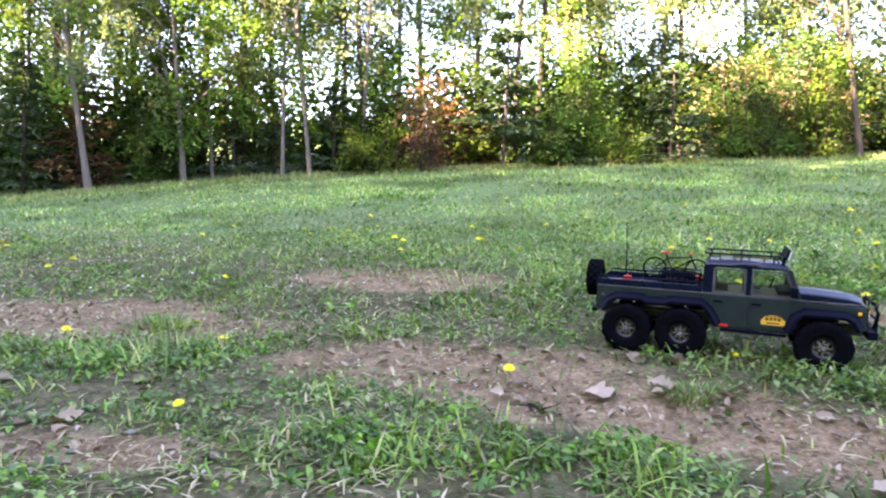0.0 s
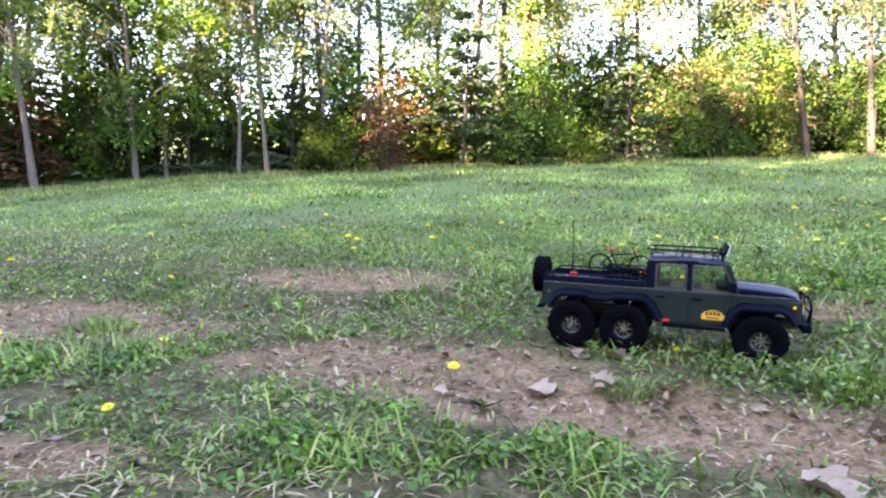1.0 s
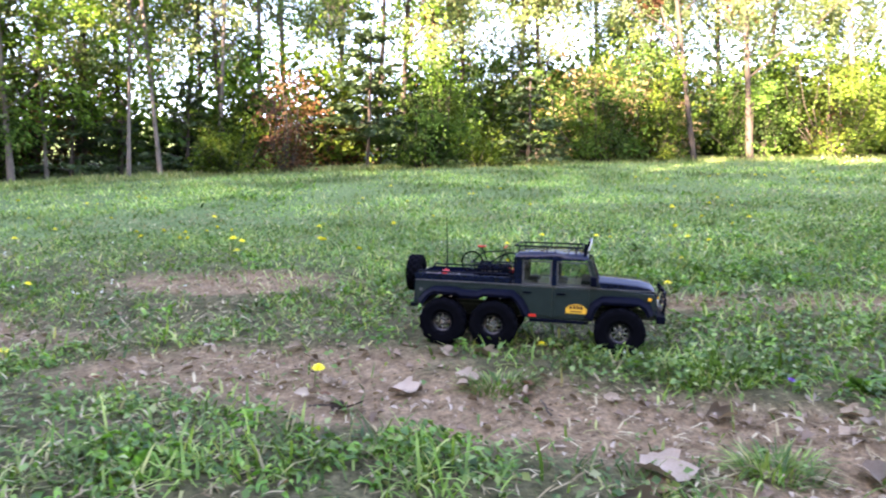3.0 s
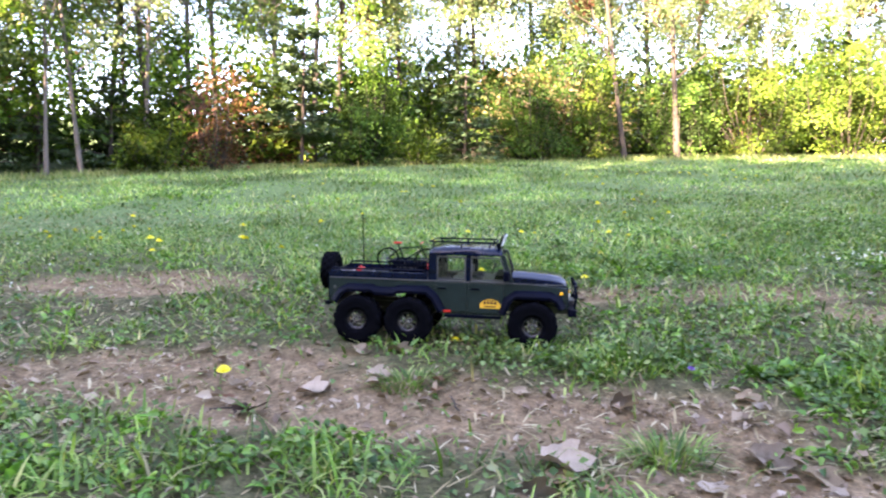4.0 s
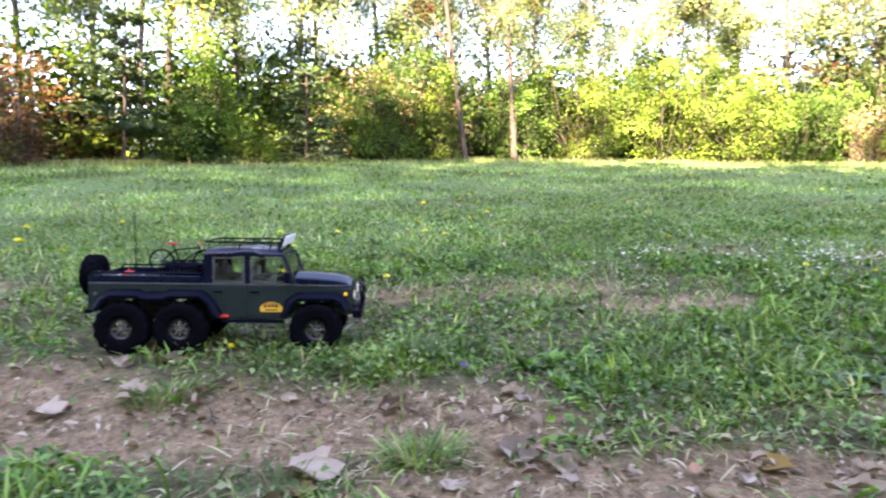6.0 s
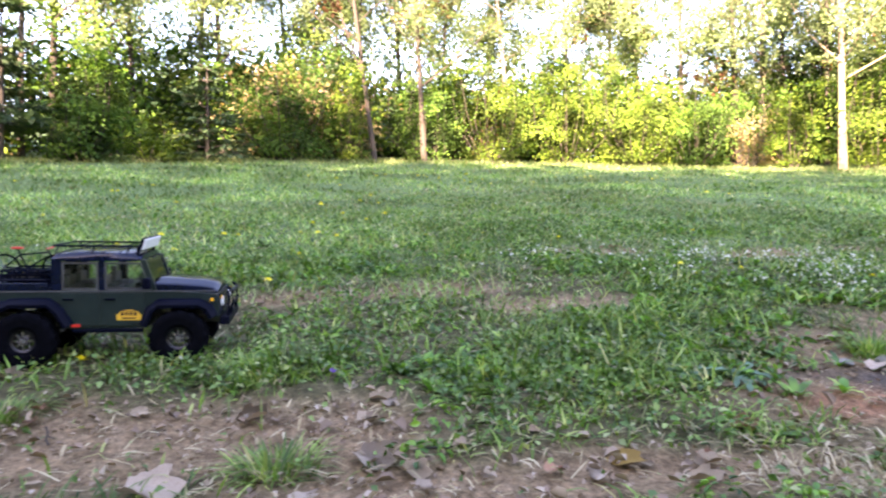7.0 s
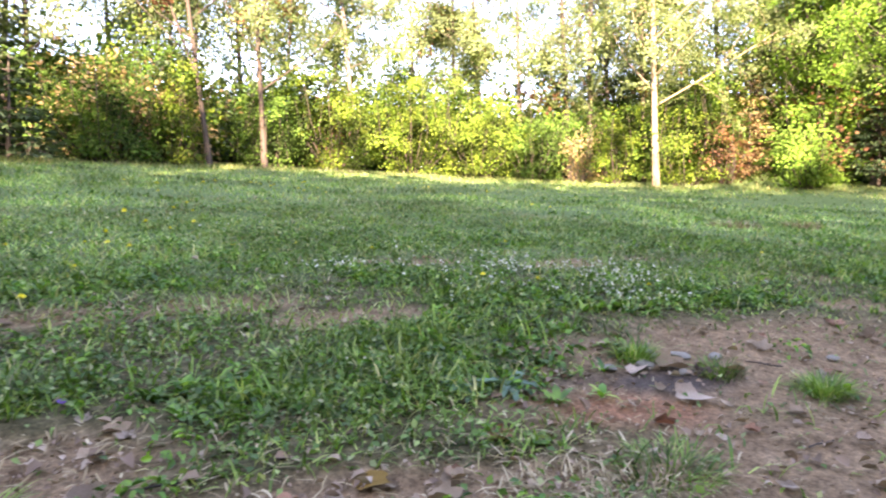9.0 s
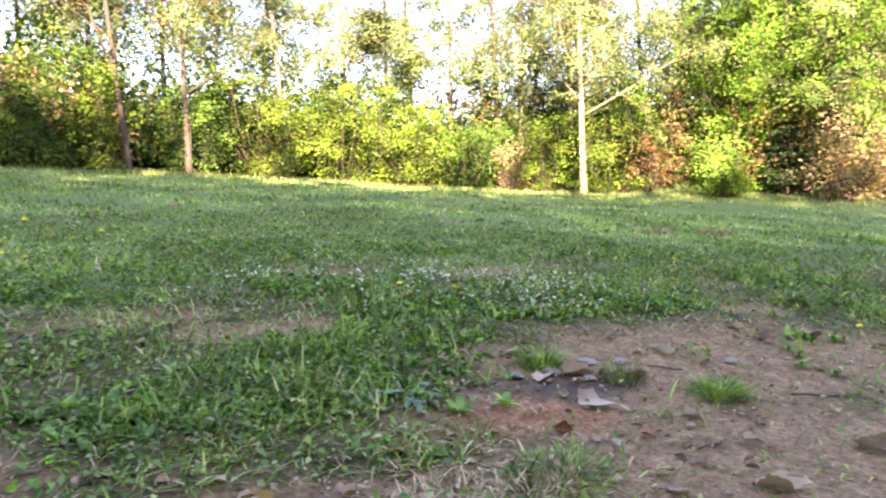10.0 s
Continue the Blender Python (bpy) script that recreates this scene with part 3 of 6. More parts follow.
def tree(x, y, r, tall, lean, bark, leafmat, count, size, clear, label, wide=0.9, fork=None, upper=0.35, split=False, withered=0, per=20, name="poplar_tree"):
    """A slim tree: leaning trunk, limbs from a clear height upwards, crown of separate leaves."""
    z = float(height(x, y))
    root = new(name)
    root.location = (x, y, z)
    tagged(root, label, "tree", "trees round the clearing")
    k = 9
    t = np.linspace(0, 1, k)
    bendx, bendy = rng.normal(0, 0.04, k).cumsum() * 0.35, rng.normal(0, 0.04, k).cumsum() * 0.35
    pts = np.stack([lean[0] * tall * t + bendx * t, lean[1] * tall * t + bendy * t, tall * t - 0.06], 1)
    rad = r * (1.0 - 0.72 * t)
    rad[0] *= 1.35
    V, T = tubes([(pts, rad)], 9)
    tri_mesh("trunk", V, T, bark, root, True)
    limbs, tips = [], []
    h = clear
    while h < tall * 0.97:
        base = np.array([np.interp(h / tall, t, pts[:, i]) for i in range(3)])
        az, up = rng.uniform(0, 6.28), rng.uniform(0.5, 1.1)
        ln = wide * (1 - 0.55 * h / tall) * rng.uniform(0.6, 1.25)
        d = np.array([math.cos(az), math.sin(az), up])
        mid = base + d * ln * 0.5 + rng.normal(0, 0.05, 3)
        end = base + d * ln + np.array([0, 0, 0.12]) + rng.normal(0, 0.08, 3)
        rr = r * 0.36 * (1 - 0.5 * h / tall)
        limbs.append([([base, mid, end], [rr, rr * 0.7, rr * 0.25])])
        for f in (0.35, 0.55, 0.75, 0.95):
            p = base * (1 - f) + end * f
            tips.append(p)
            q = p + rng.normal(0, 1, 3) * 0.24 * wide
            if per > 9:
                limbs[-1].append(([p, (p + q) / 2 + (0, 0, 0.02), q], [rr * 0.3, rr * 0.2, rr * 0.1]))
            tips += [q, (p + q) / 2]
        h += rng.uniform(0.13, 0.24) * tall / 5.0
    if fork is not None:
        b = np.array([np.interp(fork / tall, t, pts[:, i]) for i in range(3)])
        q = b + np.array([-0.32, 0.1, 1.0]) * tall * 0.3
        limbs.append([([b, b + (q - b) * 0.4 + (-0.05, 0, 0), q], [r * 0.6, r * 0.45, r * 0.15])])
        tips += [q, b + (q - b) * 0.7]
    if split:
        for run in limbs:
            V, T = tubes(run, 5)
            tri_mesh("limb", V, T, bark, root, True)
    else:
        V, T = tubes(sum(limbs, []), 3)
        tri_mesh("branchwork", V, T, bark, root, True)
    tips = np.array(tips + [np.array([np.interp(f, t, pts[:, i]) for i in range(3)]) for f in np.linspace((clear + 0.15) / tall, 0.98, 14)])
    keep = rng.random(len(tips)) < (np.interp(tips[:, 2], (3.2, 3.9, 5.0), (1.0, 0.55 if x > 2.0 else 0.3, 0.06)) if upper < 1 else 1.0)
    count = count * keep.mean() if upper < 1 else count
    V, T = leaf_cloud(tips[keep], 0.095 * wide + 0.03, int(count * (8.0 if per > 9 else 2.5)), size * (0.60 if per > 9 else 0.78), per=3 * per if per > 9 else per, pad=2.8 if per > 9 else 2.2)
    tri_mesh("crown", V, T, leafmat, root)
    if withered:
        low = tips[(tips[:, 2] > 1.4) & (tips[:, 2] < 3.8)]
        for c in low[rng.integers(0, len(low), 4)]:
            V, T = leaf_cloud([c], 0.0, withered // 4, size * 0.9, per=999)
            tagged(tri_mesh("withered_sprig", V, T, DEADLEAF, root), "rust-red withered leaves", kind="stuff")
    return root


def shrub(x, y, w, h, leafmat, count, size, label, bark=None, name="shrub", slim=0.85, depth=0.8):
    """A many-stemmed bush with an uneven crown down to the ground."""
    w, h, count, size = 1.2 * w, 1.15 * h, int(4.4 * count), 0.95 * size
    z = float(height(x, y))
    root = new(name)
    root.location = (x, y, z)
    tagged(root, label, "shrub", "bushes at the wood edge")
    stems, tips = [], []
    for i in range(int(9 + 8 * w)):
        az, reach = rng.uniform(0, 6.28), rng.uniform(0.1, 0.5) * w
        top = h * rng.uniform(0.35, 1.0)
        b = np.array([math.cos(az) * 0.08 * w, math.sin(az) * 0.08 * w, -0.04])
        e = np.array([math.cos(az) * reach, math.sin(az) * reach * depth, top])
        m = (b + e) / 2 + rng.normal(0, 0.05, 3) + np.array([math.cos(az), math.sin(az), 0]) * 0.1 * w
        stems.append(([b, m, e], [0.010, 0.007, 0.003]))
        for f in (0.1, 0.3, 0.55, 0.75, 0.9, 1.0):
            c = b * (1 - f) ** 2 + 2 * m * f * (1 - f) + e * f * f
            tips.append(c + rng.normal(0, 0.07, 3) * w)
    tips = np.array(tips)
    tips[:, 2] = np.maximum(tips[:, 2], 0.06)
    for run in stems:
        V, T = tubes([run], 4)
        tri_mesh("stem", V, T, bark or DARKBARK, root)
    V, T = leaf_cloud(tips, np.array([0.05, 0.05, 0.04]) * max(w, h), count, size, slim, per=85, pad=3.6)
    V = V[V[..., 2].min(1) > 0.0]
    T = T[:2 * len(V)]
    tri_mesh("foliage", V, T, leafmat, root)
    return root


def conifer(x, y, w, h, leafmat, count, label, gap=1.0, bare=0.06, name="conifer"):
    """A small evergreen: straight stem, whorls of drooping boughs set with short needle sprays."""
    z = float(height(x, y))
    root = new(name)
    root.location = (x, y, z)
    tagged(root, label, "conifer", "bushes at the wood edge")
    boughs, P, A, S = [], [], [], []
    hh = bare * h
    while hh < h * 0.97:
        f = 1 - hh / h
        for i in range(rng.integers(4, 7)):
            az = rng.uniform(0, 6.28)
            ln = 0.5 * w * (f ** 0.7) * rng.uniform(0.65, 1.2) + 0.04
            d = np.array([math.cos(az), math.sin(az), 0.15])
            b = np.array([0, 0, hh])
            e = b + d * ln - np.array([0, 0, 0.18 * ln])
            boughs.append(([b, b + d * ln * 0.6, e], [0.010, 0.007, 0.003]))
            m = int(count * (ln / w) * 0.11) + 3
            u = rng.uniform(0.15, 1, m)
            side = np.array([-math.sin(az), math.cos(az), 0])
            o = rng.normal(0, 0.16, m) * ln * (1.1 - u * 0.5)
            P.append(b + np.outer(u, e - b) + np.outer(o, side) + np.stack([np.zeros(m), np.zeros(m), rng.normal(0.0, 0.015, m) + 0.05 * ln * np.sin(u * 3)], 1))
            A.append(np.tile(d, (m, 1)) + np.outer(np.sign(o), side) * 0.8 + rng.normal(0, 0.25, (m, 3)) - (0, 0, 0.15))
            S.append(rng.uniform(0.06, 0.12, m))
        hh += rng.uniform(0.085, 0.15) * gap
    V, T = tubes([([(0, 0, -0.05), (0.01, 0, h * 0.5), (0, 0.01, h)], [0.03, 0.02, 0.006])], 6)
    tri_mesh("stem", V, T, DARKBARK, root)
    for run in boughs:
        V, T = tubes([run], 4)
        tri_mesh("bough", V, T, DARKBARK, root)
    P, A, S = np.concatenate(P), np.concatenate(A), np.concatenate(S)
    V, T = leaves(P, S, rng.normal(0, 0.5, (len(P), 3)) + (0, 0, 1), A, 0.4, 0.1)
    tri_mesh("foliage", V, T, leafmat, root)
    return root


rng = np.random.default_rng(202)
GREY_TREE = "slim grey-barked young poplar in green leaf"
# trees that stand free at the edge of the grass
tree(-4.617, 7.895, 0.039, 5.336, (-0.19, 0.05), BARK, POPLAR, 909, 0.075, 1.276, GREY_TREE, 1.044, split=True)
tree(-5.118, 8.518, 0.03, 4.872, (-0.12, 0.05), BARK, POPLAR, 560, 0.075, 1.392, GREY_TREE, 0.928, split=True)
tree(-3.663, 8.433, 0.033, 5.658, (-0.1, 0.05), BARK, POPLAR, 1050, 0.075, 0.922, "slim grey poplar that forks low, in green leaf", 1.168, 0.984, split=True)
tree(-3.411, 8.767, 0.023, 3.78, (-0.1, 0.05), BARK, POPLAR, 489, 0.07, 0.882, GREY_TREE, 0.882, split=True)
tree(-2.356, 8.446, 0.023, 5.98, (-0.03, 0.05), BARK, POPLAR, 840, 0.075, 1.3, GREY_TREE, 1.17, split=True)
tree(-1.986, 8.458, 0.026, 5.764, (-0.13, 0.05), BARK, POPLAR, 840, 0.075, 1.048, GREY_TREE, 1.179, split=True)
tree(-1.423, 9.084, 0.032, 6.916, (0.01, 0.05), BARK, POPLAR, 840, 0.075, 1.596, GREY_TREE, 1.33, split=True)
# dark bark on the next two stands in for shade on their trunks
tree(5.476, 9.08, 0.038, 7.876, (-0.13, 0.07), DARKBARK, POPLAR, 1300, 0.07, 1.611, "leaning grey poplar with thin reddish-topped crown", 1.432, 1.343, split=True, withered=200)
tree(6.523, 9.263, 0.046, 8.142, (-0.05, 0.05), DARKBARK, POPLAR, 2200, 0.07, 1.328, GREY_TREE, 1.681, split=True, withered=180)
tree(11.934, 4.999, 0.056, 8.688, (-0.02, 0.04), PALEBARK, POPLAR, 3000, 0.075, 1.538, "sunlit pale-barked young poplar in full leaf", 1.81, split=True)
tree(13.188, 7.088, 0.065, 8.74, (0.02, 0.03), BARK, POPLAR, 2600, 0.075, 0.855, GREY_TREE, 1.9)
tree(13.756, 6.163, 0.063, 8.464, (0.0, 0.03), BARK, POPLAR, 2400, 0.075, 0.92, GREY_TREE, 1.84)
shrub(13.06, 7.57, 1.73, 2.11, SHRUB, 1500, 0.055, "green undergrowth bush behind the poplars")
shrub(13.69, 6.41, 1.67, 2.04, SHRUB, 1500, 0.055, "green undergrowth bush behind the poplars")
# young maples with bright green leaves among the grey trunks
for x, y, tall in ((-5.9, 8.6, 4.6), (-4.25, 9.0, 5.2), (-3.1, 9.1, 4.8), (-1.75, 9.6, 4.4)):
    tree(x, y, 0.032, tall, (-0.03, 0.03), DARKBARK, LIME, 1900, 0.085, 0.35, "young maple with bright green leaves", 1.25, name="maple_tree")
# bushes along the edge
conifer(-5.59, 8.079, 1.12, 1.792, DARKLEAF, 900, "dark green young conifer at the wood edge")
conifer(-5.01, 8.411, 1.044, 1.624, DEADLEAF, 700, "dead rust-red conifer at the wood edge", 1.1)
shrub(-4.15, 8.68, 0.92, 1.16, SHRUB, 1300, 0.05, "green leafy shrub under the poplars")
conifer(-3.193, 8.923, 1.016, 1.206, DARKLEAF, 600, "dark scrubby conifer under the poplars", 1.3)
conifer(-2.605, 8.948, 0.968, 1.032, DARKLEAF, 600, "dark scrubby conifer under the poplars", 1.3)
conifer(-1.802, 8.99, 0.924, 1.188, DARKLEAF, 600, "dark scrubby conifer under the poplars", 1.3)
shrub(-1.16, 8.58, 0.74, 0.54, BRIGHT, 700, 0.05, "low bright green shrub at the grass edge")
shrub(-0.52, 8.67, 0.54, 1.02, DEADLEAF, 430, 0.05, "withered rust-brown shrub at the grass edge")
conifer(0.557, 8.782, 1.512, 2.16, DARKLEAF, 2600, "open layered pine with dark needles", 1.9, 0.2, "pine_tree")
shrub(1.36, 8.93, 1.07, 1.27, SHRUB, 1700, 0.05, "dense green leafy shrub")
shrub(2.14, 8.99, 0.76, 0.49, BRIGHT, 600, 0.045, "low light green shrub at the grass edge")
conifer(2.853, 9.013, 1.216, 1.292, DARKLEAF, 1000, "dark green bushy conifer")
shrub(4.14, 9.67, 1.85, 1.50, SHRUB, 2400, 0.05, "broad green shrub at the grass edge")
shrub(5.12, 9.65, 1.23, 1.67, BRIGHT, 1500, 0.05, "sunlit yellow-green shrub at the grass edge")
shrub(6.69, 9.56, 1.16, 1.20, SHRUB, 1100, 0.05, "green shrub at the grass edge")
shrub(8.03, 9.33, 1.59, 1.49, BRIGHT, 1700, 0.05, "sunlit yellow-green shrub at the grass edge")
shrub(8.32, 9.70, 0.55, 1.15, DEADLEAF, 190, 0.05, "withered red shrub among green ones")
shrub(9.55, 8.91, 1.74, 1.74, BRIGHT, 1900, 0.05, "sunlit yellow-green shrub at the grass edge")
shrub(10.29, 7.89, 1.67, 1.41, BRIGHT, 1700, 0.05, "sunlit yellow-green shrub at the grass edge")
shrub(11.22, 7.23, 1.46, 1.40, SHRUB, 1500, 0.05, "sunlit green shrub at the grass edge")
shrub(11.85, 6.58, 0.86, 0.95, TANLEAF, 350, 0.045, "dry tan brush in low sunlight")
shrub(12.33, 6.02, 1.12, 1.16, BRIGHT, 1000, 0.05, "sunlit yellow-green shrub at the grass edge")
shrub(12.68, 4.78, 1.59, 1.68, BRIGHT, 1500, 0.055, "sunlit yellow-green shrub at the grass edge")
shrub(13.05, 4.17, 0.77, 1.20, DEADLEAF, 420, 0.05, "brown half-dead shrub in low sunlight")
shrub(13.60, 4.66, 1.39, 1.74, SHRUB, 1500, 0.055, "green leafy shrub behind a withered one")
conifer(13.747, 3.975, 1.008, 2.016, TANLEAF, 420, "browned conifer in low sunlight")
shrub(12.97, 2.78, 1.51, 0.80, LIME, 1300, 0.05, "low lime-green shrub at the grass edge")
shrub(13.81, 2.81, 1.57, 2.20, LIME, 2100, 0.055, "tall lime-green shrub in low sunlight")
conifer(13.599, 1.869, 1.332, 2.516, DARKLEAF, 900, "dark conifer at the wood edge")
shrub(13.45, 1.02, 1.38, 1.79, TANLEAF, 1100, 0.06, "brown brush at the wood edge")


# growth that closes the gaps behind the front row
shrub(5.09, 11.13, 1.53, 1.61, SHRUB, 1500, 0.055, "green undergrowth bush between the poplars")
shrub(4.31, 10.61, 1.33, 1.50, SHRUB, 1300, 0.055, "green undergrowth bush between the poplars")
tree(13.55, 0.92, 0.06, 6.816, (0.01, 0.02), DARKBARK, LIME, 2600, 0.085, 0.781, "dark-trunked tree with lime-green leaves", 1.704, name="locust_tree")
# dark growth behind the withered shrub
conifer(-1.039, 9.769, 0.945, 1.08, DARKLEAF, 900, "dark scrubby conifer under the poplars", 1.2)
conifer(-0.154, 10.013, 0.891, 1.028, DARKLEAF, 900, "dark scrubby conifer under the poplars", 1.2)
shrub(0.18, 9.63, 0.69, 0.69, DEADLEAF, 500, 0.05, "withered brown brush at the grass edge")

# the belt of trees behind the bushes
def behind(u, back):
    """A place at step u along the wood's edge, back metres further from the clearing."""
    x, y = np.interp(u, range(len(EDGE_X)), EDGE_X), np.interp(u, range(len(EDGE_X)), EDGE_Y)
    k = 1 + back / math.hypot(x - 0.36, y)
    return 0.36 + (x - 0.36) * k, y * k


def make_belt():
    n = len(EDGE_X) - 2
    for i in range(46):
        x, y = behind(1.7 + (n - 1.5) * (i + rng.uniform(-0.3, 0.3)) / 46, rng.uniform(0.7, 3.4))
        thin = 0.27 if x < -1.0 else 0.8 if x < 4.5 else 1.15
        tree(x, y, rng.uniform(0.036, 0.062), rng.uniform(6.2, 8.6), (rng.normal(-0.04, 0.05), rng.normal(0.03, 0.03)), BARK if rng.random() < 0.35 else DARKBARK,
             LIME if x < 2.0 and i % 2 else POPLAR, int(2250 * thin), 0.09, rng.uniform(0.8, 1.4) + 0.4 * (x > 5), "slim poplar in the belt behind the bushes", 1.45, withered=160 if i % 3 == 0 and x > -0.5 else 0)
    for i in range(46):
        x, y = behind(1.7 + (n - 1.5) * (i + rng.uniform(-0.3, 0.3)) / 46, rng.uniform(0.8, 2.6))
        if x < 1.0 and i % 2:
            continue
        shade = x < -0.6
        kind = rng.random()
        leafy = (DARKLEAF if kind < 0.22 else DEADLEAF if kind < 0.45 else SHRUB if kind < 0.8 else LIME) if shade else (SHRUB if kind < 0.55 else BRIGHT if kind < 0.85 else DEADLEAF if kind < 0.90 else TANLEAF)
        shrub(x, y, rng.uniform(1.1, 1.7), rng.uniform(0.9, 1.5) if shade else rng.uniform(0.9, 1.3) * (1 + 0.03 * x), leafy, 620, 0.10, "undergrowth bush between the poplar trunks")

    # thick low growth at the back of the belt on the sunny side
    for i in range(26):
        x, y = behind(8.3 + 9.0 * (i + rng.uniform(-0.3, 0.3)) / 26, rng.uniform(2.2, 3.8))
        shrub(x, y, rng.uniform(1.4, 1.9), rng.uniform(0.9, 1.3) * (1 + 0.035 * x), SHRUB if rng.random() < (0.3 if x > 5.5 else 0.9) else DARKLEAF, 520, 0.13, "dark undergrowth bush deep in the belt")
    # the far right end, where the wood closes in
    for i in range(13):
        x, y = 13.2 + 1.5 * rng.random() + 0.25 * i, 3.2 - 7.0 * i / 13 + rng.uniform(-0.3, 0.6)
        tree(x, y, rng.uniform(0.05, 0.08), rng.uniform(6.5, 8.0), (rng.normal(0, 0.04), rng.normal(0, 0.03)), DARKBARK, LIME if i in (0, 1, 2, 5) else POPLAR, 2200, 0.085, rng.uniform(0.6, 1.2), "leafy tree at the end of the belt", 1.6)
        if i % 2 == 0:
            shrub(x + 0.8, y + 0.8, 1.7, rng.uniform(1.5, 2.2), SHRUB if i % 4 else TANLEAF, 1300, 0.085, "undergrowth bush at the end of the belt")


rng = np.random.default_rng(303)
make_belt()


# unseen wood added on the sun's side and behind, to shade the clearing
def make_shade_wood():
    along = Vector((-SUN_FROM.y, SUN_FROM.x, 0))
    for row in range(3):
        for i in range(13):
            s = -18.0 + 36.0 * (i + (0.0, 0.5, 0.25)[row]) / 13
            p = SUN_FROM * (14.8 + 2.6 * row) + along * s + Vector((rng.normal(0, 0.5), rng.normal(0, 0.5), 0))
            # heights shaped to choose which crowns and strips of grass get sun
            tall = np.interp(s, (-12.0, -8.0, -7.0, -6.2, -5.5, -4.8, -2.8, 1.1, 4.1, 9.0), (7.6, 7.8, 8.2, 8.8, 9.6, 10.6, 11.4, 11.7, 11.6, 11.6)) - 1.5 * (row == 2)
            tree(p.x, p.y, 0.19, tall + rng.normal(0, 0.2), (rng.normal(0, 0.02), rng.normal(0, 0.02)), BARK, POPLAR, 850, 0.62, 0.7, "tall unseen poplar added to shade the clearing from behind", 2.9, upper=1.0, per=3)
    # low unseen trees added on the clearing's left side, to dim the grass there
    for i in range(5):
        tree(-8.2 + rng.normal(0, 0.3) + 0.15 * i, -1.4 + 1.3 * i + rng.normal(0, 0.2), 0.06, 3.1 + rng.normal(0, 0.3), (-0.03, 0.0), BARK, POPLAR, 300, 0.3, 0.4, "low unseen poplar added to shade the clearing's left side", 1.0, upper=1.0, per=4)
    for i in range(9):
        a = radians(-62 - 12 * i)
        tree(2.0 + 17.0 * math.cos(a), 1.0 + 17.0 * math.sin(a), 0.16, 10.0, (0, 0), BARK, POPLAR, 600, 0.45, 1.0, "tall unseen poplar added to shade the clearing from behind", 2.5, upper=1.0, per=3)


rng = np.random.default_rng(404)
make_shade_wood()

# ---- the model truck ----
PAINT = plain("dark blue-grey paint", (0.0125, 0.0235, 0.0235), 0.3, 0.0, 0.3, 0.15, 40)
NAVY = plain("near-black blue paint", (0.0018, 0.0046, 0.0170), 0.16, 0.0, 0.28, 0.15, 40)
PLASTIC = plain("black plastic", (0.0012, 0.0023, 0.0085), 0.5, 0.0, 0.06, 0.25, 80, 0.15)
RUBBER = plain("dusty black rubber", (0.0024, 0.0028, 0.0045), 0.75, 0.0, 0.02, 0.35, 120, 0.3)
STEEL = plain("bright silver rim", (0.32, 0.33, 0.36), 0.2, 0.85, 0.5, 0.15, 120)
GUNBLACK = plain("blackened rim metal", (0.008, 0.0085, 0.011), 0.35, 0.3, 0.5, 0.2, 120)
SILVER = plain("grey trim", (0.075, 0.08, 0.085), 0.4, 0.0, 0.5, 0.1, 60)
GUNMETAL = plain("grey metal", (0.10, 0.10, 0.105), 0.45, 0.6, 0.5, 0.2, 90)
WHITE = plain("white lamp lens", (0.75, 0.77, 0.8), 0.15, 0.0, 0.6, 0.04)
AMBER = plain("amber lens", (0.85, 0.42, 0.02), 0.25, 0.0, 0.6, 0.05)
REDP = plain("red plastic", (0.62, 0.03, 0.02), 0.4, 0.0, 0.5, 0.1)
YELLOW = plain("yellow decal", (0.72, 0.42, 0.04), 0.5, 0.0, 0.4, 0.06)
BROWNP = plain("brown decal print", (0.10, 0.05, 0.015), 0.6, 0.0, 0.3, 0.1)
SEATM = plain("grey seat cloth", (0.16, 0.16, 0.17), 0.85, 0.0, 0.2, 0.2, 200, 0.3)


def glass_material():
    m, nt, b = mat_base("thin clear pane", 0.04, 0.5)
    b.inputs["Base Color"].default_value = (0.75, 0.8, 0.8, 1)
    tr = nt.nodes.new("ShaderNodeBsdfTransparent")
    tr.inputs[0].default_value = (0.88, 0.91, 0.91, 1)
    gl = nt.nodes.new("ShaderNodeBsdfGlossy")
    gl.inputs["Roughness"].default_value = 0.05
    fr = nt.nodes.new("ShaderNodeFresnel")
    fr.inputs[0].default_value = 1.5
    mx = nt.nodes.new("ShaderNodeMixShader")
    nt.links.new(fr.outputs[0], mx.inputs[0])
    nt.links.new(tr.outputs[0], mx.inputs[1])
    nt.links.new(gl.outputs[0], mx.inputs[2])
    nt.links.new(mx.outputs[0], nt.nodes["Material Output"].inputs[0])
    return m


GLASS = glass_material()


def part(name, bm, material, parent, label="", smooth=False):
    bmesh.ops.recalc_face_normals(bm, faces=bm.faces[:])
    me = bpy.data.meshes.new(name)
    bm.to_mesh(me)
    bm.free()
    me.materials.append(material)
    if smooth:
        for p in me.polygons:
            p.use_smooth = True
        me.set_sharp_from_angle(angle=radians(40))
    ob = new(name, me)
    ob.parent = parent
    return tagged(ob, label)


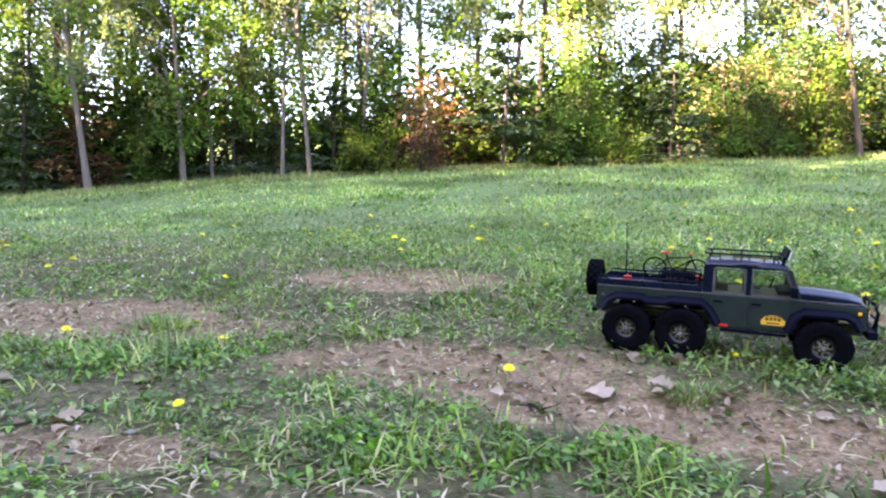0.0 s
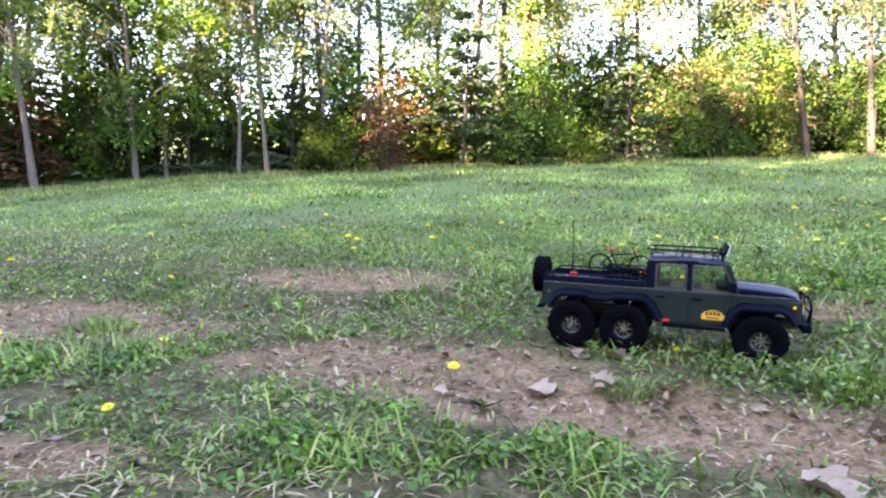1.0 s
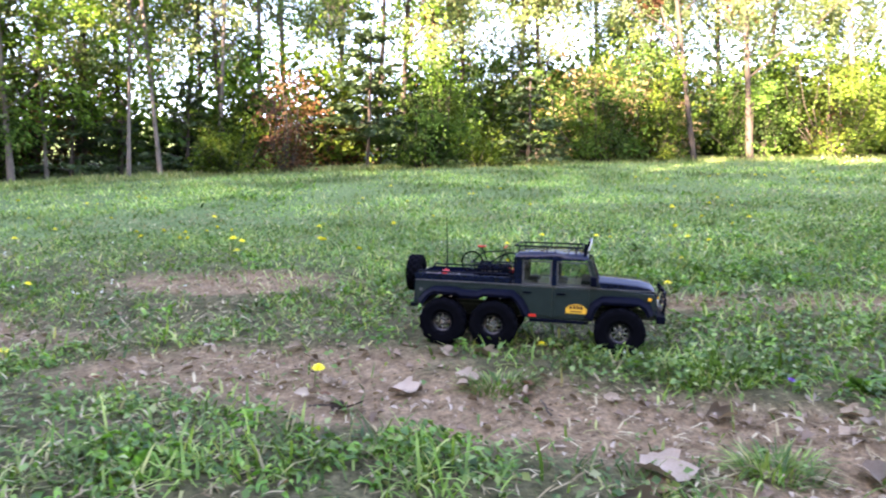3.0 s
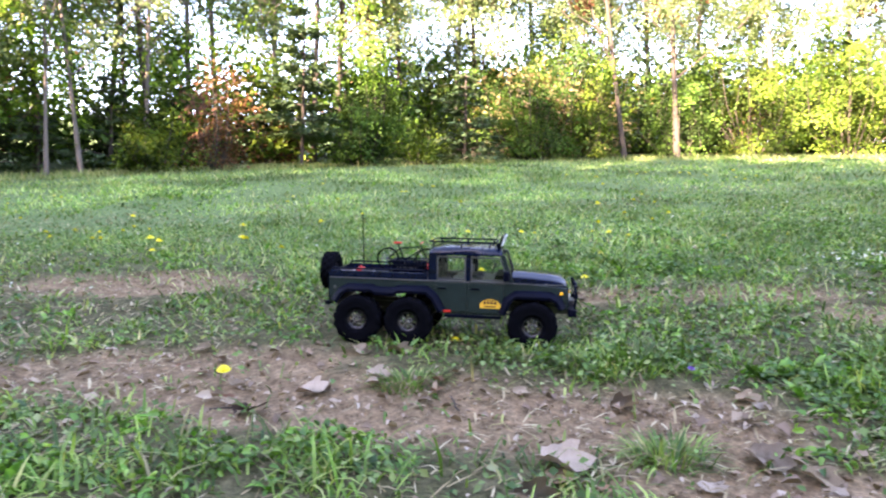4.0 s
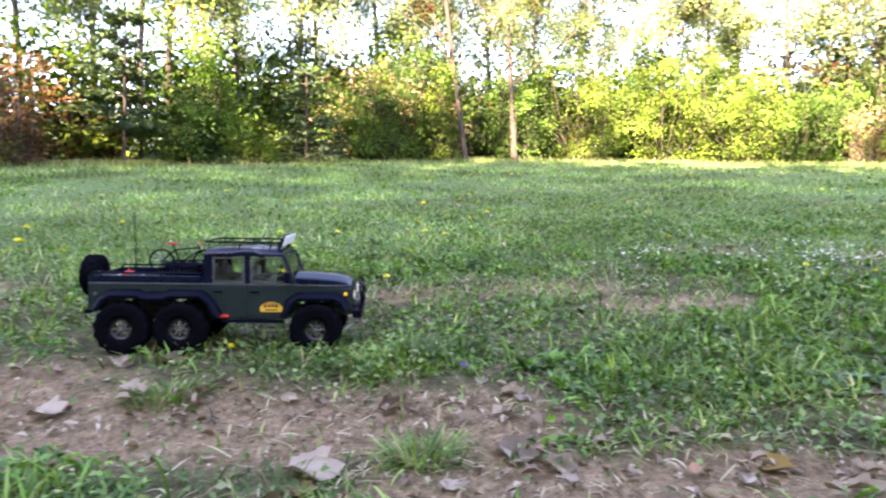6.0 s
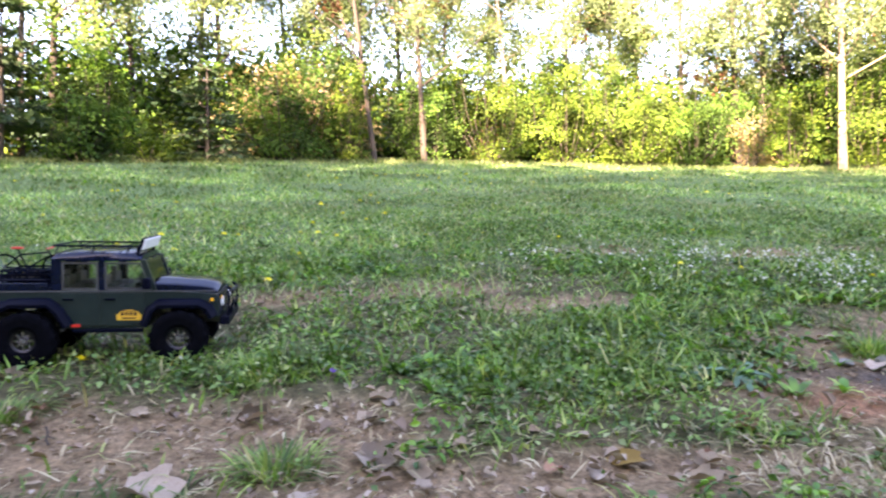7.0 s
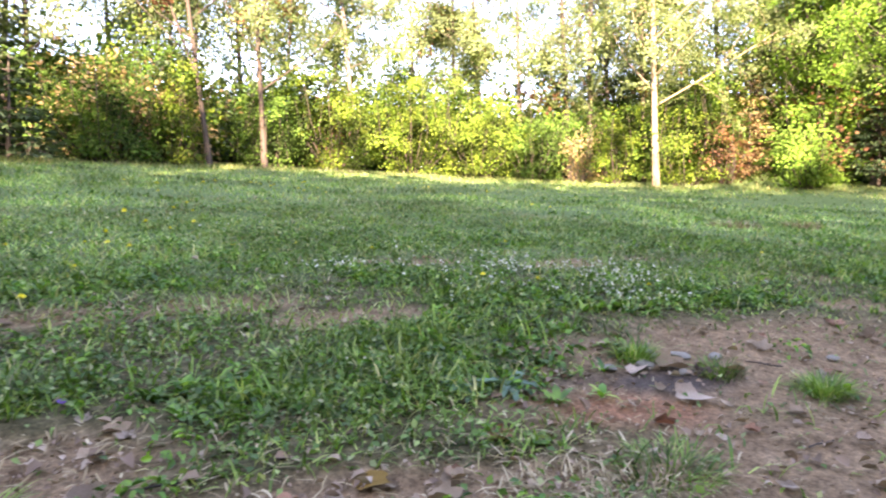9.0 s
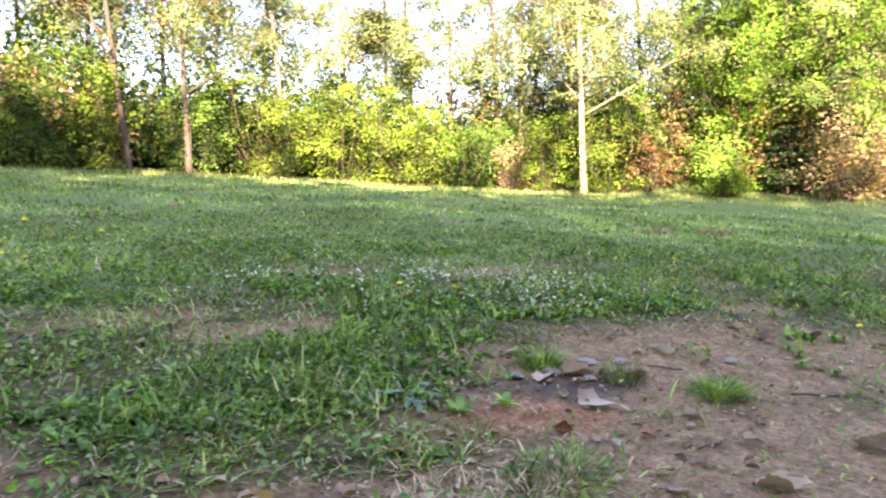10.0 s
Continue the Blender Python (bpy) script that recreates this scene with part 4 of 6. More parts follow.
def box(x0, x1, y0, y1, z0, z1, bevel=0.0015, bm=None, m=None):
    """A bevelled block, added to bm."""
    bm = bm or bmesh.new()
    t = bmesh.new()
    bmesh.ops.create_cube(t, size=1.0, matrix=Matrix.LocRotScale(((x0 + x1) / 2, (y0 + y1) / 2, (z0 + z1) / 2), None, (abs(x1 - x0), abs(y1 - y0), abs(z1 - z0))))
    if bevel:
        bmesh.ops.bevel(t, geom=t.edges[:], offset=min(bevel, 0.45 * min(abs(x1 - x0), abs(y1 - y0), abs(z1 - z0))), segments=2, profile=0.6, affect='EDGES')
    if m is not None:
        bmesh.ops.transform(t, matrix=m, verts=t.verts[:])
    add(bm, t)
    return bm


def add(bm, t):
    me = bpy.data.meshes.new("joining")
    t.to_mesh(me)
    t.free()
    bm.from_mesh(me)
    bpy.data.meshes.remove(me)


def prism(outline, y0, y1, bevel=0.0015, bm=None):
    """A side outline of (x, z) drawn out across the width."""
    bm = bm or bmesh.new()
    t = bmesh.new()
    a = [t.verts.new((x, y0, z)) for x, z in outline]
    b = [t.verts.new((x, y1, z)) for x, z in outline]
    t.faces.new(a)
    t.faces.new(b[::-1])
    n = len(a)
    for i in range(n):
        t.faces.new((a[i], b[i], b[(i + 1) % n], a[(i + 1) % n]))
    bmesh.ops.recalc_face_normals(t, faces=t.faces[:])
    if bevel:
        bmesh.ops.bevel(t, geom=t.edges[:], offset=bevel, segments=2, profile=0.6, affect='EDGES')
    add(bm, t)
    return bm


def pipe(points, r, sides=8, bm=None, closed=False):
    """A round bar along points."""
    bm = bm or bmesh.new()
    pts = [Vector(p) for p in points]
    m, rings = len(pts), []
    for i, p in enumerate(pts):
        d = (pts[(i + 1) % m] - pts[i - 1]) if closed else (pts[min(i + 1, m - 1)] - pts[max(i - 1, 0)])
        q = d.to_track_quat('Z', 'Y')
        rings.append([bm.verts.new(p + q @ Vector((r * math.cos(6.28319 * j / sides), r * math.sin(6.28319 * j / sides), 0))) for j in range(sides)])
    for i in range(m if closed else m - 1):
        a, b = rings[i], rings[(i + 1) % m]
        for j in range(sides):
            bm.faces.new((a[j], a[(j + 1) % sides], b[(j + 1) % sides], b[j]))
    if not closed:
        bm.faces.new(rings[0][::-1])
        bm.faces.new(rings[-1])
    return bm


def lathe(profile, segs=36, bm=None, centre=(0, 0, 0)):
    """A closed profile of (radius, across) turned round the y axis."""
    bm = bm or bmesh.new()
    rings = []
    for i in range(segs):
        a = 2 * math.pi * i / segs
        rings.append([bm.verts.new((centre[0] + r * math.cos(a), centre[1] + y, centre[2] + r * math.sin(a))) for r, y in profile])
    k = len(profile)
    for i in range(segs):
        a, b = rings[i], rings[(i + 1) % segs]
        for j in range(k):
            bm.faces.new((a[j], a[(j + 1) % k], b[(j + 1) % k], b[j]))
    return bm


def make_wheel(parent, x, y, z, face, r=0.0585, w=0.046, upright=True, name="wheel"):
    """A wheel with lugged tyre and eight-spoke rim; face is the outer side (+1 or -1 along y)."""
    bm = lathe([(0.004, -w * 0.3), (0.010, -w * 0.3), (0.012, w * 0.2), (0.004, w * 0.2)], 14)
    wh = part(name, bm, GUNMETAL, parent)
    wh.location = (x, y, z)
    if not upright:
        wh.rotation_euler = (0, 0, radians(90))
    h = w / 2
    tread = [(r * 0.97, k * h) for k in (-0.84, -0.50, -0.46, -0.04, 0.04, 0.46, 0.50, 0.84)]
    bm = lathe([(r * 0.40, -h * 0.72), (r * 0.54, -h * 0.95), (r * 0.78, -h), (r * 0.90, -h * 0.95)] + tread + [(r * 0.90, h * 0.95), (r * 0.78, h), (r * 0.54, h * 0.95), (r * 0.40, h * 0.72), (r * 0.38, 0)], 60)
    # lugs: blocks of the tread stand out, staggered from row to row
    for v in bm.verts:
        d = math.hypot(v.co.x, v.co.z)
        if d > r * 0.93:
            step = int(round(math.atan2(v.co.z, v.co.x) / (2 * math.pi) * 60)) + 2 * int((v.co.y / h + 1) * 2.05)
            k = 1.035 if step % 4 < 2 else 0.975
            v.co.x *= k
            v.co.z *= k
    part("tyre", bm, RUBBER, wh, "chunky lugged off-road tyre")
    f = face
    bm = lathe([(r * 0.33, -h * 0.6), (r * 0.39, -h * 0.7), (r * 0.40, h * 0.7), (r * 0.355, h * 0.74), (r * 0.33, h * 0.6)], 32)
    part("rim_lip", bm, GUNBLACK, wh, "dark metal rim lip", True)
    o = f * h * 0.45
    bm = lathe([(0.0045, o - 0.0015), (r * 0.15, o + f * 0.002 - 0.0015), (r * 0.15, o + f * 0.002 + 0.0015), (0.0045, o + 0.0015)], 20)
    for i in range(8):
        a = 2 * math.pi * i / 8
        t = Matrix.Rotation(-a, 4, 'Y')
        box(r * 0.14, r * 0.35, o - 0.002, o + 0.002, -r * 0.034, r * 0.034, 0.0006, bm, t)
    part("rim", bm, STEEL, wh, "silver eight-spoke rim", True)
    bm = lathe([(0.0008, o), (r * 0.10, o), (r * 0.09, o + f * 0.006), (0.0008, o + f * 0.0065)], 14)
    for i in range(5):
        a = 2 * math.pi * i / 5
        lathe([(0.0003, o), (0.0022, o), (0.0022, o + f * 0.0035), (0.0003, o + f * 0.0035)], 6, bm, (r * 0.15 * math.cos(a), 0, r * 0.15 * math.sin(a)))
    part("hub_cap", bm, STEEL, wh, "", True)
    return wh


def flare(outline, side, parent):
    """A black arch flare that follows the arch outline, standing out from the body side."""
    pts = [Vector((x, 0, z)) for x, z in outline]
    c = sum(pts, Vector()) / len(pts)
    c.z = min(p.z for p in pts)
    bm = bmesh.new()
    rows = []
    for i, p in enumerate(pts):
        d = pts[min(i + 1, len(pts) - 1)] - pts[max(i - 1, 0)]
        n = Vector((-d.z, 0, d.x)).normalized()
        if n.dot(p - c) < 0:
            n = -n
        ring = []
        for off, out in ((-0.001, 0.080), (-0.001, 0.1045), (0.006, 0.106), (0.015, 0.099), (0.0185, 0.0885), (0.016, 0.080)):
            q = p + n * off
            ring.append(bm.verts.new((q.x, side * out, q.z)))
        rows.append(ring)
    for a, b in zip(rows, rows[1:]):
        for j in range(len(a)):
            bm.faces.new((a[j], a[(j + 1) % len(a)], b[(j + 1) % len(a)], b[j]))
    bm.faces.new(rows[0])
    bm.faces.new(rows[-1][::-1])
    part("wheel_arch_flare", bm, PLASTIC, parent, "black plastic arch flare", True)


FRONT, MID, REAR = 0.2105, -0.0855, -0.2105
ARCH_F = [(0.272, 0.098), (0.262, 0.116), (0.249, 0.123), (0.170, 0.123), (0.158, 0.113), (0.146, 0.082)]
ARCH_R = [(-0.012, 0.082), (-0.030, 0.113), (-0.043, 0.126), (-0.112, 0.126), (-0.122, 0.120), (-0.168, 0.120), (-0.178, 0.126), (-0.236, 0.126), (-0.250, 0.117), (-0.264, 0.096)]


def make_truck():
    root = new("model_truck")
    root.matrix_world = TRUCK_POSE.copy()
    tagged(root, "dark grey six-wheeled model off-road pickup truck with roof rack, on grass", "model truck")
    H = 0.088
    # lower body with the wheel arches cut out
    out = [(-0.2865, 0.096), (-0.2865, 0.158), (0.158, 0.158), (0.284, 0.150), (0.290, 0.142), (0.290, 0.100)] + ARCH_F + [(0.144, 0.078), (-0.010, 0.078)] + ARCH_R
    part("body", prism(out, -H, H, 0.002), PAINT, root, "dark blue-grey painted body")
    for s in (-1, 1):
        flare(ARCH_F, s, root)
        flare(ARCH_R, s, root)
        # waist trim, doors, handles
        part("waist_trim", box(-0.2855, 0.282, s * H - 0.001, s * (H + 0.0022), 0.1552, 0.1580, 0.0008), SILVER, root, "pale grey waistline strip")
        for x0, x1 in ((-0.022, 0.0535), (0.0575, 0.140)):
            d = part("door", box(x0, x1, s * (H - 0.004), s * (H + 0.0022), 0.084, 0.1535, 0.0018), PAINT, root)
            part("door_handle", box(x0 + 0.006, x0 + 0.026, s * (H + 0.001), s * (H + 0.0065), 0.138, 0.1425, 0.001), PLASTIC, d, "black door handle")
        part("side_indicator", box(0.272, 0.279, s * (H - 0.001), s * (H + 0.004), 0.134, 0.141, 0.001), AMBER, root, "amber side lamp")
        # side windows with their pale frames
        for x0, x1, cut in ((-0.020, 0.0500, 0.0), (0.0615, 0.1530, 0.0205)):
            bm = bmesh.new()
            outer = [(x0, 0.160), (x1, 0.160), (x1 - cut, 0.2165), (x0, 0.2165)]
            inner = [(x0 + 0.0035, 0.1632), (x1 - 0.0042, 0.1632), (x1 - 0.0042 - cut * 0.9, 0.2132), (x0 + 0.0035, 0.2132)]
            va = [[bm.verts.new((x, s * y, z)) for x, z in ring] for y in (0.0795, 0.0835) for ring in (outer, inner)]
            for i in range(4):
                j = (i + 1) % 4
                bm.faces.new((va[0][i], va[0][j], va[1][j], va[1][i]))
                bm.faces.new((va[2][i], va[2][j], va[3][j], va[3][i]))
                bm.faces.new((va[0][i], va[0][j], va[2][j], va[2][i]))
                bm.faces.new((va[1][i], va[1][j], va[3][j], va[3][i]))
            w = part("side_window", bm, SILVER if s < 0 else GUNMETAL, root, "side window in a grey frame")
            p = part("pane", prism([(x, z) for x, z in inner], s * 0.0808, s * 0.0818, 0), GLASS, w, "clear window pane")
        # pillars
        for pts in ([(-0.0415, 0.158), (-0.0205, 0.158), (-0.0205, 0.2225), (-0.0345, 0.2225)], [(0.0500, 0.158), (0.0615, 0.158), (0.0615, 0.2225), (0.0500, 0.2225)], [(0.1530, 0.158), (0.1640, 0.158), (0.1420, 0.2225), (0.1310, 0.2225)]):
            part("pillar", prism(pts, s * 0.0775, s * 0.0855, 0.001), NAVY if pts[0][0] < 0.1 else PAINT, root)
        # mirrors
        bm = pipe([(0.150, s * 0.085, 0.168), (0.152, s * 0.097, 0.172)], 0.0018)
        box(0.1400, 0.1560, s * 0.0935, s * 0.1120, 0.1630, 0.1870, 0.005, bm)
        part("door_mirror", bm, PLASTIC, root, "black door mirror")
        # sill step, red tag
        part("sill_step", box(0.0, 0.138, s * 0.084, s * 0.094, 0.0705, 0.0775, 0.002), PLASTIC, root, "black side step")
        part("marker_tag", box(-0.002, 0.016, s * (H + 0.001), s * (H + 0.0035), 0.082, 0.0885, 0.0006), REDP, root, "small red tag on the sill")
        # arched badge on the front door
        ring = [(0.0855, 0.0965), (0.087, 0.0955), (0.133, 0.0955), (0.1345, 0.0965), (0.1345, 0.1075), (0.1315, 0.1085)]
        ring += [(0.110 + 0.0205 * math.cos(a), 0.1085 + 0.0095 * math.sin(a)) for a in np.linspace(0.25, math.pi - 0.25, 11)]
        ring += [(0.0885, 0.1085), (0.0855, 0.1075)]
        badge = part("door_badge", prism(ring, s * (H + 0.0018), s * (H + 0.0032), 0), YELLOW, root, "yellow rounded badge with dark print")
        bm = bmesh.new()
        for x0, x1, z0, z1 in ((0.0925, 0.1275, 0.1145, 0.1160), (0.094, 0.1005, 0.1055, 0.1125), (0.1025, 0.1085, 0.106, 0.1130), (0.1105, 0.1165, 0.106, 0.1130), (0.1185, 0.1255, 0.1055, 0.1125), (0.0965, 0.1235, 0.0985, 0.1015)):
            box(x0, x1, s * (H + 0.003), s * (H + 0.0037), z0, z1, 0.0, bm)
        part("print_bar", bm, BROWNP, badge, "dark bars of print")
    # bonnet, raised in the middle, and wings
    bm = bmesh.new()
    secs = []
    for x, wd, zt in ((0.160, 0.082, 0.1790), (0.200, 0.082, 0.1775), (0.250, 0.080, 0.1735), (0.276, 0.078, 0.1690), (0.286, 0.076, 0.1610)):
        secs.append([bm.verts.new((x, y, z)) for y, z in ((-wd, 0.150), (-wd, zt - 0.009), (-wd + 0.006, zt - 0.0045), (-0.048, zt - 0.004), (-0.043, zt), (0.043, zt), (0.048, zt - 0.004), (wd - 0.006, zt - 0.0045), (wd, zt - 0.009), (wd, 0.150))])
    for a, b in zip(secs, secs[1:]):
        for j in range(len(a) - 1):
            bm.faces.new((a[j], a[j + 1], b[j + 1], b[j]))
    bm.faces.new(secs[0])
    bm.faces.new(secs[-1][::-1])
    part("bonnet", bm, NAVY, root, "near-black blue bonnet", True)
    # roof with rounded edges, rear cab wall, windscreen
    bm = bmesh.new()
    secs = []
    for x, wd, dz in ((-0.0400, 0.080, -0.008), (-0.030, 0.0835, -0.002), (0.010, 0.0845, 0.0005), (0.070, 0.0845, 0.001), (0.118, 0.0835, -0.001), (0.1345, 0.080, -0.006)):
        secs.append([bm.verts.new((x, y, z)) for y, z in ((-wd - 0.002, 0.2195), (-wd - 0.002, 0.2235), (-wd + 0.003, 0.2330 + dz), (-wd + 0.016, 0.2380 + dz), (0, 0.2405 + dz), (wd - 0.016, 0.2380 + dz), (wd - 0.003, 0.2330 + dz), (wd + 0.002, 0.2235), (wd + 0.002, 0.2195))])
    for a, b in zip(secs, secs[1:]):
        for j in range(len(a)):
            bm.faces.new((a[j], a[(j + 1) % len(a)], b[(j + 1) % len(a)], b[j]))
    bm.faces.new(secs[0])
    bm.faces.new(secs[-1][::-1])
    part("roof", bm, NAVY, root, "dark rounded cab roof", True)
    bm = box(-0.0420, -0.0370, -0.078, 0.078, 0.158, 0.177, 0.001)
    box(-0.0420, -0.0370, -0.078, -0.060, 0.177, 0.221, 0.001, bm)
    box(-0.0420, -0.0370, 0.060, 0.078, 0.177, 0.221, 0.001, bm)
    part("cab_back", bm, NAVY, root)
    part("rear_window", box(-0.0400, -0.0390, -0.060, 0.060, 0.177, 0.221, 0), GLASS, root, "clear rear cab window")
    m = Matrix.Translation((0.1590, 0, 0.1600)) @ Matrix.Rotation(radians(-18.5), 4, 'Y')
    bm = box(-0.002, 0.002, -0.080, 0.080, -0.001, 0.006, 0.001, None, m)
    box(-0.002, 0.002, -0.080, 0.080, 0.0565, 0.0635, 0.001, bm, m)
    for y in (-0.0775, 0.0735):
        box(-0.002, 0.002, y, y + 0.004, 0.006, 0.0565, 0.001, bm, m)
    ws = part("windscreen", bm, NAVY, root, "raked windscreen in a dark frame")
    part("pane", box(-0.0005, 0.0005, -0.0735, 0.0735, 0.006, 0.0565, 0, None, m), GLASS, ws, "clear pane")
    for y in (-0.030, 0.020):
        part("wiper", pipe([m @ Vector((0.004, y, 0.004)), m @ Vector((0.004, y + 0.034, 0.022))], 0.0010, 5), PLASTIC, ws)
    # cab inside
    part("dashboard", box(0.118, 0.152, -0.072, 0.072, 0.150, 0.172, 0.004), PLASTIC, root)
    for y in (-0.038, 0.038):
        for x in (0.050, -0.022):
            bm = box(x, x + 0.034, y - 0.022, y + 0.022, 0.150, 0.166, 0.004)
            box(x - 0.006, x + 0.008, y - 0.021, y + 0.021, 0.160, 0.186, 0.004, bm)
            box(x - 0.006, x + 0.003, y - 0.009, y + 0.009, 0.186, 0.198, 0.003, bm)
            part("seat", bm, SEATM, root, "small grey seat", True)
    part("steering_wheel", pipe([(0.108 + 0.004 * math.sin(a), 0.038 + 0.015 * math.cos(a), 0.176 + 0.013 * math.sin(a)) for a in np.linspace(0, 6.0, 18)], 0.0016, 6), PLASTIC, root)
    # pickup bed: floor, sides, tailgate
    part("bed_floor", box(-0.282, -0.043, -0.080, 0.080, 0.157, 0.1605, 0.0005), PLASTIC, root, "black ribbed bed floor")
    for s in (-1, 1):
        part("bed_side", box(-0.286, -0.044, s * 0.0795, s * 0.0865, 0.158, 0.1735, 0.0015), NAVY, root)
        part("bed_rail", pipe([(-0.283, s * 0.083, 0.1735), (-0.278, s * 0.083, 0.1795), (-0.052, s * 0.083, 0.1795), (-0.047, s * 0.083, 0.1735)], 0.0022), PLASTIC, root)
    part("tailgate", box(-0.2905, -0.2845, -0.083, 0.083, 0.100, 0.1720, 0.002), NAVY, root)
    for s in (-1, 1):
        part("tail_lamp", box(-0.2920, -0.2895, s * 0.064, s * 0.076, 0.116, 0.1275, 0.0010), REDP, root, "red tail lamp")
        part("rear_side_lamp", lathe([(0.0003, 0), (0.004, 0), (0.004, s * 0.002), (0.0003, s * 0.002)], 12, None, (-0.272, s * 0.0875, 0.133)), SILVER, root)
    bm = box(-0.302, -0.288, -0.078, 0.078, 0.086, 0.0955, 0.002)
    part("rear_bumper", bm, PLASTIC, root, "black rear bumper")
    part("tow_hitch", pipe([(-0.300, 0, 0.088), (-0.312, 0, 0.086), (-0.313, 0, 0.097)], 0.003), GUNMETAL, root)
    # spare wheel on its carrier
    part("spare_carrier", pipe([(-0.2885, 0, 0.150), (-0.304, 0, 0.163), (-0.316, 0, 0.163)], 0.004), PLASTIC, root)
    make_wheel(root, -0.3075, -0.005, 0.164, 1, 0.0475, 0.036, False, "spare_wheel")
    # roof rack
    z = 0.2495
    rack = part("roof_rack", pipe([(-0.036, -0.066, z), (0.112, -0.066, z), (0.118, -0.060, z), (0.118, 0.060, z), (0.112, 0.066, z), (-0.036, 0.066, z), (-0.042, 0.060, z), (-0.042, -0.060, z)], 0.0021, 7, None, True), PLASTIC, root, "black tubular roof rack")
    for x in (-0.030, 0.038, 0.106):
        for s in (-1, 1):
            part("rack_foot", pipe([(x, s * 0.066, z), (x - 0.002, s * 0.078, 0.2345)], 0.0019, 6), PLASTIC, rack)
    for x in (-0.010, 0.022, 0.054, 0.086):
        part("rack_slat", pipe([(x, -0.066, z - 0.0035), (x, 0.066, z - 0.0035)], 0.0014, 6), PLASTIC, rack)
    # light bar on the front edge of the roof
    tilt = Matrix.Translation((0.1335, 0, 0.2545)) @ Matrix.Rotation(radians(16), 4, 'Y')
    bar = part("light_bar", box(-0.004, 0.001, -0.074, 0.074, -0.0125, 0.0125, 0.0012, None, tilt), PLASTIC, root, "black bar of six roof lamps")
    for i in range(6):
        y = -0.0615 + 0.0246 * i
        part("roof_lamp", box(0.0005, 0.0045, y - 0.0105, y + 0.0105, -0.0115, 0.0115, 0.0015, None, tilt), WHITE, bar, "square white roof lamp")
    for s in (-1, 1):
        part("bar_bracket", box(0.121, 0.128, s * 0.068 - 0.002, s * 0.068 + 0.002, 0.229, 0.2500, 0.0008), PLASTIC, bar)
    # nose: grille, head lamps, bull bar, winch bumper
    grille = part("grille", box(0.287, 0.292, -0.042, 0.042, 0.108, 0.150, 0.0015), PLASTIC, root, "black slatted grille")
    for i in range(5):
        part("slat", box(0.291, 0.294, -0.040, 0.040, 0.112 + 0.0075 * i, 0.1155 + 0.0075 * i, 0.0006), NAVY, grille)
    for s in (-1, 1):
        part("lamp_panel", box(0.287, 0.2925, s * 0.043, s * 0.086, 0.104, 0.150, 0.002), NAVY, root)
        bm = bmesh.new()
        c = Vector((0.2935, s * 0.062, 0.131))
        ring = [bm.verts.new(c + Vector((-0.003, 0.0125 * math.cos(a), 0.0125 * math.sin(a)))) for a in np.linspace(0, 6.2832, 20, endpoint=False)]
        ring2 = [bm.verts.new(c + Vector((0.0025, 0.010 * math.cos(a), 0.010 * math.sin(a)))) for a in np.linspace(0, 6.2832, 20, endpoint=False)]
        for i in range(20):
            bm.faces.new((ring[i], ring[(i + 1) % 20], ring2[(i + 1) % 20], ring2[i]))
        bm.faces.new(ring2)
        part("head_lamp", bm, WHITE, root, "round clear head lamp")
        part("front_indicator", box(0.2915, 0.2955, s * 0.077 - 0.0035, s * 0.077 + 0.0035, 0.138, 0.145, 0.001), AMBER, root, "amber lamp")
    part("front_bumper", box(0.292, 0.312, -0.092, 0.092, 0.083, 0.1005, 0.003), PLASTIC, root, "black winch bumper")
    bm = bmesh.new()
    for s in (-1, 1):
        pipe([(0.308, s * 0.046, 0.096), (0.314, s * 0.046, 0.125), (0.312, s * 0.046, 0.150), (0.303, s * 0.044, 0.160)], 0.0035, 8, bm)
        pipe([(0.308, s * 0.080, 0.098), (0.310, s * 0.080, 0.140), (0.306, s * 0.074, 0.152), (0.311, s * 0.046, 0.152)], 0.0030, 8, bm)
    pipe([(0.3125, -0.046, 0.150), (0.3125, 0.046, 0.150)], 0.0035, 8, bm)
    pipe([(0.3135, -0.046, 0.122), (0.3135, 0.046, 0.122)], 0.0028, 8, bm)
    part("bull_bar", bm, PLASTIC, root, "black tubular bull bar", True)
    part("winch", box(0.296, 0.310, -0.026, 0.026, 0.1005, 0.113, 0.003), GUNMETAL, root)
    # running gear
    for s in (-1, 1):
        part("chassis_rail", box(-0.285, 0.292, s * 0.030 - 0.006, s * 0.030 + 0.006, 0.080, 0.0945, 0.001), GUNMETAL, root)
    part("transfer_case", box(0.010, 0.085, -0.026, 0.026, 0.062, 0.086, 0.004), PLASTIC, root)
